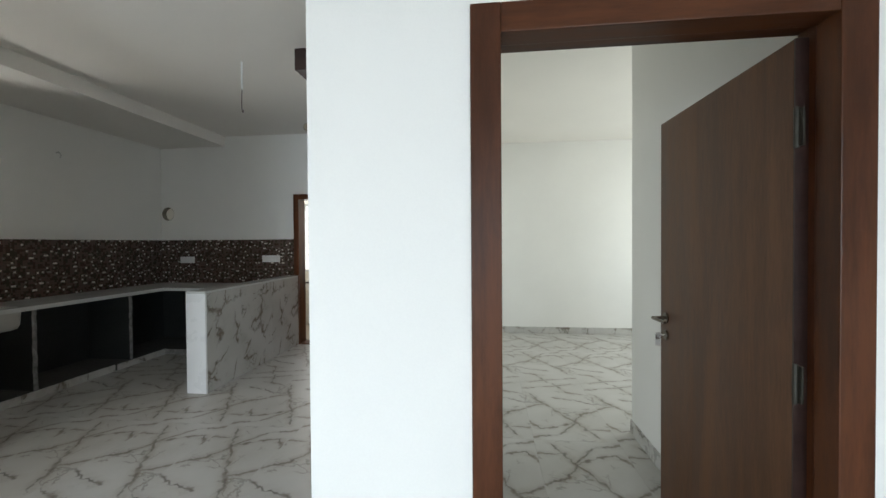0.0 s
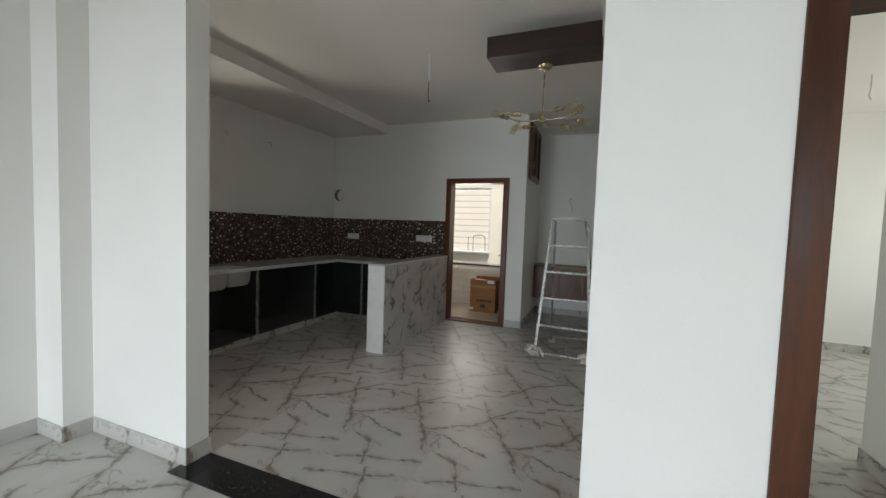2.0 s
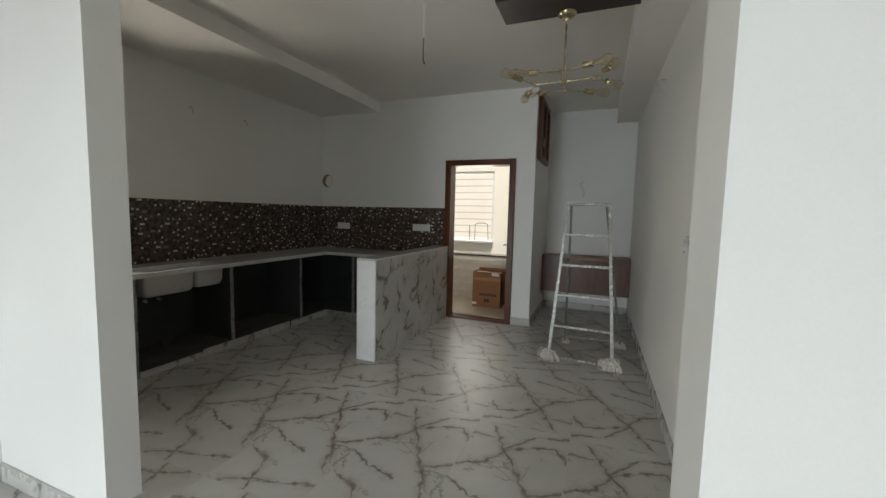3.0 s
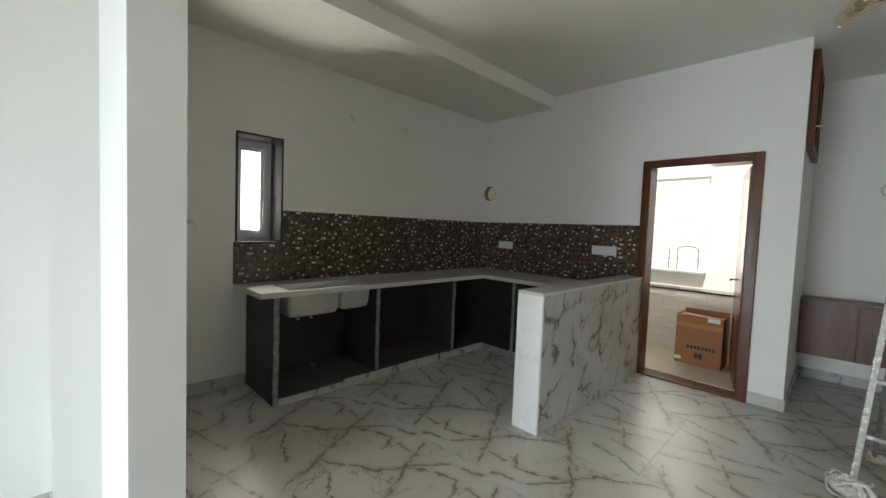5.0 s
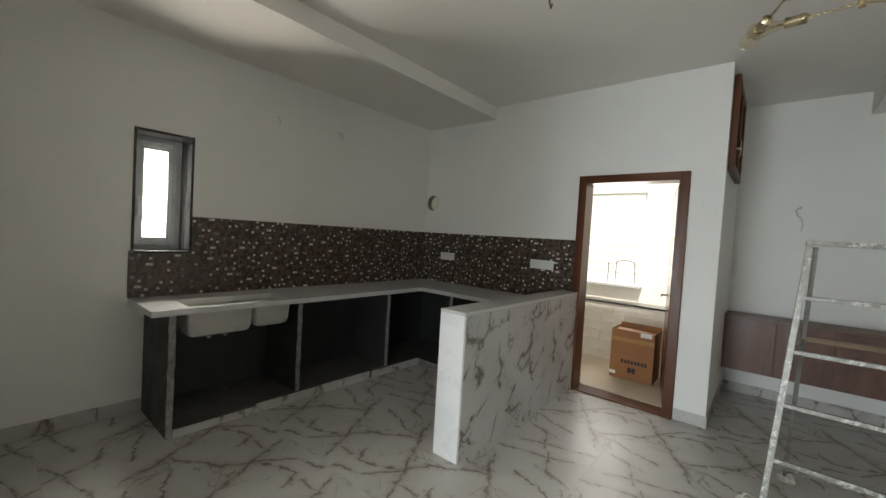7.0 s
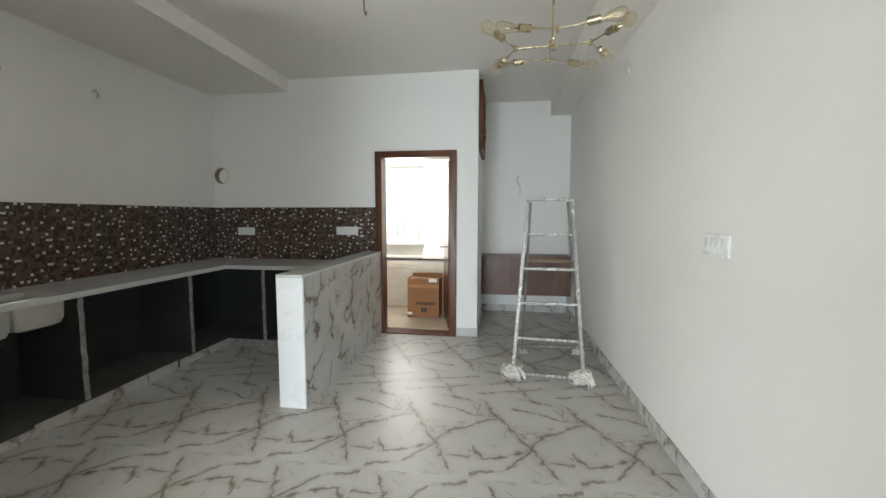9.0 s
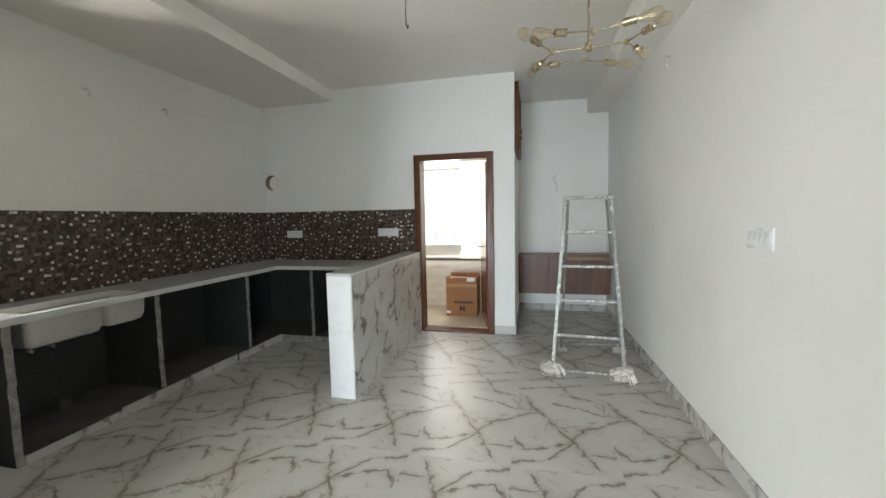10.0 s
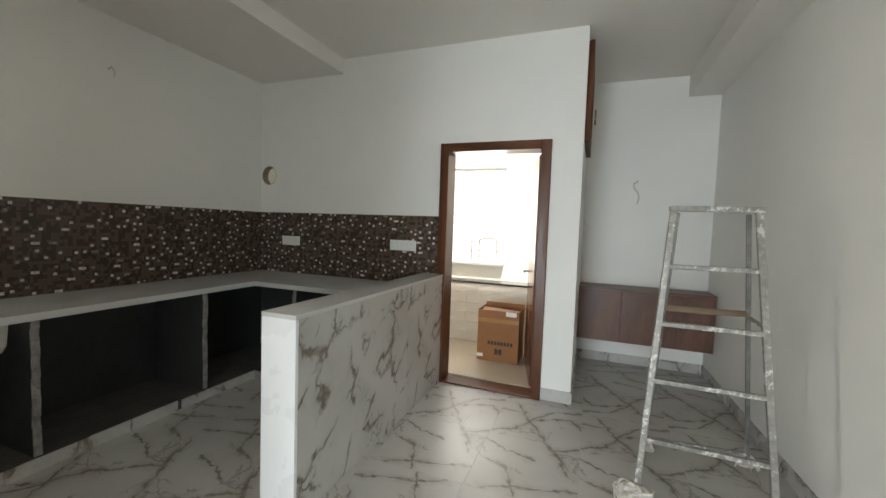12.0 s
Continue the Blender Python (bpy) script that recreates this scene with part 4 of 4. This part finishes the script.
for k in range(4):
    a = radians((-4, 92, 176, 270)[k])
    d = Vector((math.cos(a), math.sin(a), 0.0))
    node = HUB + d * 0.195
    part("arm", rod(bmesh.new(), HUB, node, 0.005), BRASS, ch, "", True)
    bm = bmesh.new()
    rod(bm, node - Vector((0, 0, 0.014)), node + Vector((0, 0, 0.014)), 0.011)
    part("joint", bm, BRASS, ch, "", True)
    for s in (-1, 1):
        b_ = a + s * radians(74 if k % 2 else 62)
        e = Vector((math.cos(b_), math.sin(b_), 0.05 * s)).normalized()
        p1 = node + e * 0.14
        p2 = p1 + e * 0.06
        br = part("branch", rod(bmesh.new(), node, p1, 0.0042), BRASS, ch, "", True)
        bm = rod(bmesh.new(), p1, p2, 0.019, seg=20)
        rod(bm, p1 - e * 0.008, p1, 0.008, 0.019, 20)
        rod(bm, p2 - e * 0.006, p2, 0.021, seg=20)
        part("socket", bm, BRASS, br, "brass lamp socket", True)
        m = Matrix.Translation(p2) @ e.to_track_quat("Z", "Y").to_matrix().to_4x4()
        bm = lathe(bmesh.new(), [(0.014, -0.004), (0.015, 0.012), (0.021, 0.036), (0.029, 0.062), (0.0325, 0.082), (0.031, 0.098), (0.023, 0.112), (0.008, 0.119)], m, 20)
        bb = part("bulb", bm, BULB, br, "clear amber glass bulb", True)
        bb.visible_shadow = False
        bm = bmesh.new()
        rod(bm, m @ Vector((0, 0, 0.004)), m @ Vector((0, 0, 0.03)), 0.005, 0.003, 8)
        for q in range(4):
            c_, s_ = 0.010 * math.cos(q * 1.57), 0.010 * math.sin(q * 1.57)
            rod(bm, m @ Vector((c_ * 0.3, s_ * 0.3, 0.03)), m @ Vector((c_, s_, 0.075)), 0.0007, seg=5)
        part("filament", bm, BRASS, br, "thin filament wires")

# ---- alcove: hanging cabinet and high shutter ----
cab = thing("wall_cabinet", (-0.93, 6.7, 0.31), "low walnut laminate cabinet hung on the alcove wall", "cabinet")
cx0, cx1, cf, cz0, cz1 = AX + 0.002, -0.3005, 6.53, 0.31, 0.862
part("body", boxes((cx0, cx1, cf + 0.02, AY - 0.001, cz0, cz1 - 0.022)), LAMINATE, cab)
part("top", boxes((cx0, cx1, cf - 0.006, AY - 0.001, cz1 - 0.022, cz1), bevel=0.002), wood("walnut_top", (0.10, 0.05, 0.034), (0.19, 0.1, 0.07), "x", 0.4), cab)
dw = (cx1 - cx0) / 3
for k in range(3):
    part("door", boxes((cx0 + k * dw + 0.002, cx0 + (k + 1) * dw - 0.002, cf, cf + 0.019, cz0 + 0.002, cz1 - 0.026), bevel=0.0015), LAMINATE, cab)

vent = structure_root("window_3", (AX, 6.0, 2.17), "closed brown timber shutter high on the alcove side wall", "shutter")
vy0, vy1, vz0, vz1 = 5.62, 6.43, 2.17, 2.965
part("stile", boxes((AX, AX + 0.045, vy0, vy0 + 0.07, vz0, vz1), bevel=0.003), TEAK_Z, vent)
part("stile", boxes((AX, AX + 0.045, vy1 - 0.07, vy1, vz0, vz1), bevel=0.003), TEAK_Z, vent)
part("mullion", boxes((AX, AX + 0.045, (vy0 + vy1) / 2 - 0.035, (vy0 + vy1) / 2 + 0.035, vz0 + 0.07, vz1 - 0.07), bevel=0.003), TEAK_Z, vent)
part("rail", boxes((AX, AX + 0.043, vy0 + 0.07, vy1 - 0.07, vz0, vz0 + 0.07), bevel=0.003), TEAK_Y, vent)
part("rail", boxes((AX, AX + 0.043, vy0 + 0.07, vy1 - 0.07, vz1 - 0.07, vz1), bevel=0.003), TEAK_Y, vent)
mid = (vy0 + vy1) / 2
part("shutter_panel", boxes((AX, AX + 0.02, vy0 + 0.07, mid - 0.035, vz0 + 0.07, vz1 - 0.07)), DARK_WOOD, vent, "dark recessed panel")
part("shutter_panel", boxes((AX, AX + 0.02, mid + 0.035, vy1 - 0.07, vz0 + 0.07, vz1 - 0.07)), DARK_WOOD, vent, "dark recessed panel")
bm = bmesh.new()
rod(bm, (AX + 0.045, vy0 + 0.05, 2.36), (AX + 0.075, vy0 + 0.05, 2.36), 0.007)
rod(bm, (AX + 0.075, vy0 + 0.05, 2.30), (AX + 0.075, vy0 + 0.05, 2.42), 0.007)
part("shutter_handle", bm, BRASS, vent, "small brass pull handle", True)

# ---- step ladder ----
lad = thing("step_ladder", (-0.85, 4.85, 0), "paint-splattered steel step ladder with rag-wrapped feet", "ladder")
TL, TR = Vector((-1.032, 4.575, 1.564)), Vector((-0.652, 4.60, 1.564))
FL, FR = Vector((-1.148, 4.43, 0.0)), Vector((-0.548, 4.385, 0.0))
RL, RR = Vector((-1.035, 5.04, 0.0)), Vector((-0.452, 5.09, 0.0))
BL, BR = TL + Vector((0.028, 0.05, -0.02)), TR + Vector((-0.026, 0.05, -0.02))


def at_height(foot, head, z):
    return foot + (head - foot) * (z / head.z)


for f, h_ in ((FL, TL), (FR, TR)):
    part("front_leg", bar(bmesh.new(), f, h_, 0.031, 0.024, (0, 1, 0)), LADDER, lad)
for f, h_ in ((RL, BL), (RR, BR)):
    part("rear_leg", bar(bmesh.new(), f, h_, 0.022, 0.018, (0, 1, 0)), LADDER_BARE, lad, "bare dark steel leg")
for z in (1.258, 0.955, 0.655, 0.345):
    part("rung", bar(bmesh.new(), at_height(FL, TL, z), at_height(FR, TR, z), 0.022, 0.024, (0, 0, 1)), LADDER, lad)
part("foot_bar", bar(bmesh.new(), at_height(FL, TL, 0.035), at_height(FR, TR, 0.035), 0.018, 0.024, (0, 0, 1)), LADDER, lad)
part("top_bar", bar(bmesh.new(), TL - Vector((0.018, 0, 0)), TR + Vector((0.018, 0, 0)), 0.05, 0.028, (0, 0, 1)), LADDER, lad, "paint-caked top bar")
part("rear_rung", bar(bmesh.new(), at_height(RL, BL, 0.09), at_height(RR, BR, 0.09), 0.018, 0.018, (0, 0, 1)), LADDER, lad)
part("rear_slat", bar(bmesh.new(), at_height(RL, BL, 1.0), at_height(RR, BR, 1.0), 0.02, 0.034, (0, 0, 1)), PLANK, lad, "worn brown wooden slat")
for s0, s1 in ((at_height(FL, TL, 0.985), at_height(RL, BL, 0.985)), (at_height(FR, TR, 0.985), at_height(RR, BR, 0.985))):
    part("platform_stay", bar(bmesh.new(), s0, s1, 0.008, 0.022), LADDER, lad)


def strip(bm, points, width, thick, side):
    """A soft band of cloth through the points."""
    rings = []
    for k, p in enumerate(points):
        d = (points[min(k + 1, len(points) - 1)] - points[max(k - 1, 0)]).normalized()
        w = d.cross(side).normalized() if d.cross(side).length > 0.01 else Vector((1, 0, 0))
        n = w.cross(d).normalized()
        hw = width * (0.5 + 0.12 * math.sin(k * 1.7))
        rings.append([bm.verts.new(p + w * a * hw + n * b_ * thick) for a, b_ in ((-1, 0), (-0.5, 0.7), (0.5, 0.7), (1, 0), (0.5, -0.7), (-0.5, -0.7))])
    for p, q in zip(rings, rings[1:]):
        for i in range(6):
            j = (i + 1) % 6
            bm.faces.new((p[i], p[j], q[j], q[i]))
    bm.faces.new(rings[0][::-1])
    bm.faces.new(rings[-1])


def rag(foot, size, seed, lean, label):
    """Cloth strips knotted in loose loops round a ladder foot, over a crumpled core."""
    rnd = random.Random(seed)
    bm = bmesh.new()
    c = Vector(foot) + Vector(lean) * size
    bmesh.ops.create_icosphere(bm, subdivisions=3, radius=1.0)
    shift = Vector((rnd.random() * 9, rnd.random() * 9, rnd.random() * 9))
    for v in bm.verts:
        n = v.co.normalized()
        r = 0.55 + abs(noise.noise(n * 2.6 + shift)) * 0.6 + abs(noise.noise(n * 6 + shift)) * 0.25
        v.co = c + Vector((n.x * r * size, n.y * r * size * 0.8, max(n.z * r * size * 1.1, -0.55 * size) + 0.55 * size + 0.001))
    bmesh.ops.recalc_face_normals(bm, faces=bm.faces)
    knot = part("rag", bm, RAG, lad, label, True)
    for k in range(15):
        a0 = rnd.uniform(0, 6.28)
        span = rnd.uniform(2.2, 4.6)
        tilt = rnd.uniform(-0.9, 0.9)
        rr = size * rnd.uniform(0.75, 1.25)
        pts = []
        for q in range(9):
            a = a0 + span * q / 8
            p = Vector((math.cos(a) * rr, math.sin(a) * rr * 0.8, size * (0.75 + tilt * math.sin(a - a0) * 0.8 + 0.12 * math.sin(3 * a))))
            p = c + p
            p.z = max(p.z, 0.008)
            pts.append(p)
        bm = bmesh.new()
        strip(bm, pts, size * rnd.uniform(0.13, 0.24), size * 0.05, Vector((0, 0, 1)) if abs(tilt) < 0.5 else Vector((math.cos(a0), math.sin(a0), 0.4)))
        part("cloth_strip", bm, RAG, knot, "", True)
    for k in range(5):
        a = rnd.uniform(-2.6, 0.3)
        top_ = c + Vector((math.cos(a) * size * 0.5, math.sin(a) * size * 0.5, size * rnd.uniform(1.0, 1.5)))
        end = c + Vector((math.cos(a) * size * 1.5, math.sin(a) * size * 1.4, 0.006))
        pts = [top_.lerp(end, q / 6) + Vector((0, 0, math.sin(q / 6 * 3.14) * size * 0.35)) for q in range(7)]
        bm = bmesh.new()
        strip(bm, pts, size * 0.26, size * 0.045, Vector((-math.sin(a), math.cos(a), 0)))
        part("cloth_strip", bm, RAG, knot, "", True)
    return knot


rag(FL, 0.08, 1, (-0.1, -0.2, 0), "beige rag strips tied round the foot")
rag(FR, 0.076, 2, (-0.45, -0.35, 0), "whitish rag strips tied round the foot")
rag(RL, 0.036, 3, (0.1, -0.1, 0), "small rag tied round the foot")
rag(RR, 0.05, 4, (-0.3, -0.1, 0), "small rag tied round the foot")

# ---- carton in the utility room ----
ct = thing("cardboard_carton", (-2.29, 6.4, 0.022), "opened brown cardboard carton on the utility floor", "box")
bx0, bx1, by0, by1, bz = -2.523, -2.085, 6.22, 6.56, 0.565
part("front_panel", boxes((bx0, bx1, by0, by0 + 0.006, 0.022, bz), bevel=0.002), CARTON, ct)
part("back_panel", boxes((bx0, bx1, by1 - 0.006, by1, 0.022, bz + 0.03), bevel=0.002), CARTON, ct)
part("side_panel", boxes((bx0, bx0 + 0.006, by0 + 0.006, by1 - 0.006, 0.022, bz), bevel=0.002), CARTON, ct)
part("side_panel", boxes((bx1 - 0.006, bx1, by0 + 0.006, by1 - 0.006, 0.022, bz), bevel=0.002), CARTON, ct)
part("bottom_panel", boxes((bx0 + 0.006, bx1 - 0.006, by0 + 0.006, by1 - 0.006, 0.023, 0.03)), CARTON, ct)
part("flap", bar(bmesh.new(), (bx0 + 0.02, by0 + 0.09, bz - 0.03), (bx1 - 0.02, by0 + 0.09, bz - 0.05), 0.006, 0.17, (0, 1, 0.4)), CARTON, ct, "folded-in top flap")
part("tape", boxes((bx1 - 0.14, bx1 - 0.03, by0 - 0.001, by0 + 0.0, bz - 0.05, bz - 0.004)), PAPER, ct, "torn pale tape")
part("tape", boxes((bx0 + 0.0, bx1, by0 - 0.0008, by0 - 0.0002, bz - 0.13, bz - 0.085)), TAPE, ct, "glossy brown tape")
part("label", boxes((bx0 + 0.0, bx0 + 0.065, by0 - 0.0012, by0 - 0.0002, 0.06, 0.095)), PAPER, ct, "small white label")
bm = bmesh.new()
for k in range(8):
    x_ = bx0 + 0.115 + k * 0.034
    box(bm, x_, x_ + 0.025, by0 - 0.0011, by0 - 0.0003, 0.20, 0.238)
part("print", bm, INK, ct, "line of dark print")
bm = boxes((bx0 + 0.19, bx0 + 0.222, by0 - 0.0011, by0 - 0.0003, 0.10, 0.16), (bx0 + 0.222, bx0 + 0.235, by0 - 0.0011, by0 - 0.0003, 0.12, 0.14), (bx0 + 0.235, bx0 + 0.267, by0 - 0.0011, by0 - 0.0003, 0.10, 0.16))
part("print", bm, INK, ct, "dark printed mark")

# ---- skirting ----
SK, SD = 0.10, 0.010


def skirting(x0, x1, y0, y1):
    structure("baseboard", boxes((x0, x1, y0, y1, 0.001, SK), bevel=0.0015), MARBLE, "veined porcelain skirting along the wall foot", "baseboard")


skirting(-3.82, -3.82 + SD, HY, 1.225 - SD)
skirting(-3.82, -3.535 + SD, 1.225 - SD, 1.225)
skirting(-3.535, -3.535 + SD, 1.225, PY0 - SD)
skirting(-3.535, -3.09, PY0 - SD, PY0)
skirting(-3.089, OX0 + SD, PY0 - SD, PY0)
skirting(OX0, OX0 + SD, PY0, PY1 + SD)
skirting(WX + SD, OX0, PY1, PY1 + SD)
skirting(WX, WX + SD, PY1 + SD, 2.412)
skirting(-1.772, AX + SD, NY - SD, NY)
skirting(AX, AX + SD, NY, AY - SD)
skirting(AX, -0.32, AY - SD, AY)
structure("baseboard", prism([(-0.228 - SD, PY1), (-0.228, PY1), (-0.30, AY), (-0.30 - SD, AY)], 0.001, SK), MARBLE, "veined porcelain skirting along the long wall", "baseboard")
skirting(OX1 - SD, -0.012, 1.262 - SD, 1.262)
skirting(OX1 - SD, OX1, 1.262, PY1)
skirting(1.12 - SD, 1.12, 1.45, 3.19 + SD)
skirting(1.12, 3.85, 3.19, 3.19 + SD)
skirting(-0.1, 3.85, 6.5 - SD, 6.5)

# black granite strip across the wide opening
structure("threshold_strip", boxes((OX0 + SD - 0.04, OX1 - SD, 1.298, 1.528, -0.01, 0.004)), GRANITE, "polished black granite threshold strip in the floor", "threshold")

# ---- cream wall tiles under the utility ledge ----
dado = structure_root("tiled_dado", (-2.7, UY, 0.022), "cream glazed wall tiles under the utility ledge", "wall")
th, tw = 0.118, 0.30
me = None
for r in range(6):
    for c_ in range(8):
        x0 = -3.75 + c_ * tw - (tw / 2 if r % 2 else 0)
        x1 = min(x0 + tw - 0.004, AX - 0.157)
        x0 = max(x0, -3.748)
        if x1 - x0 < 0.03:
            continue
        part("tile", boxes((x0, x1, UY - 0.008, UY - 0.0005, 0.024 + r * (th + 0.002), 0.024 + r * (th + 0.002) + th - 0.001)), DADO_TILE, dado)

# ---- porcelain floor tiles ----
floor = structure_root("floor", (-1, 1.5, 0), "white porcelain floor tiles with brown-grey veins", "floor")
TX, TY = 0.6, 1.2
bm = bmesh.new()
g_ = 0.0005
top = [bm.verts.new(v) for v in ((-TX / 2 + g_, -TY / 2 + g_, 0), (TX / 2 - g_, -TY / 2 + g_, 0), (TX / 2 - g_, TY / 2 - g_, 0), (-TX / 2 + g_, TY / 2 - g_, 0))]
low = [bm.verts.new((v.co.x, v.co.y, -0.012)) for v in top]
bm.faces.new(top)
for k in range(4):
    j = (k + 1) % 4
    bm.faces.new((top[j], top[k], low[k], low[j]))
tile_mesh = bpy.data.meshes.new("tile")
bm.to_mesh(tile_mesh)
bm.free()
tile_mesh.materials.append(MARBLE_FLOOR)
for i in range(16):
    for j in range(-2, 10):
        x, y = -5.03 + TX * (i + 0.5), -4.18 + TY * (j + 0.5)
        if y - TY / 2 > 6.9 or (x < -1.9 and y - TY / 2 > 5.6) or (x + TX / 2 < -3.9 and y + TY / 2 < 1.4):
            continue
        o = new("tile", tile_mesh)
        o.parent = floor
        o.location = Vector((x, y, 0)) - ORIGIN[floor]
        o.rotation_euler.z = math.pi if j % 2 else 0.0
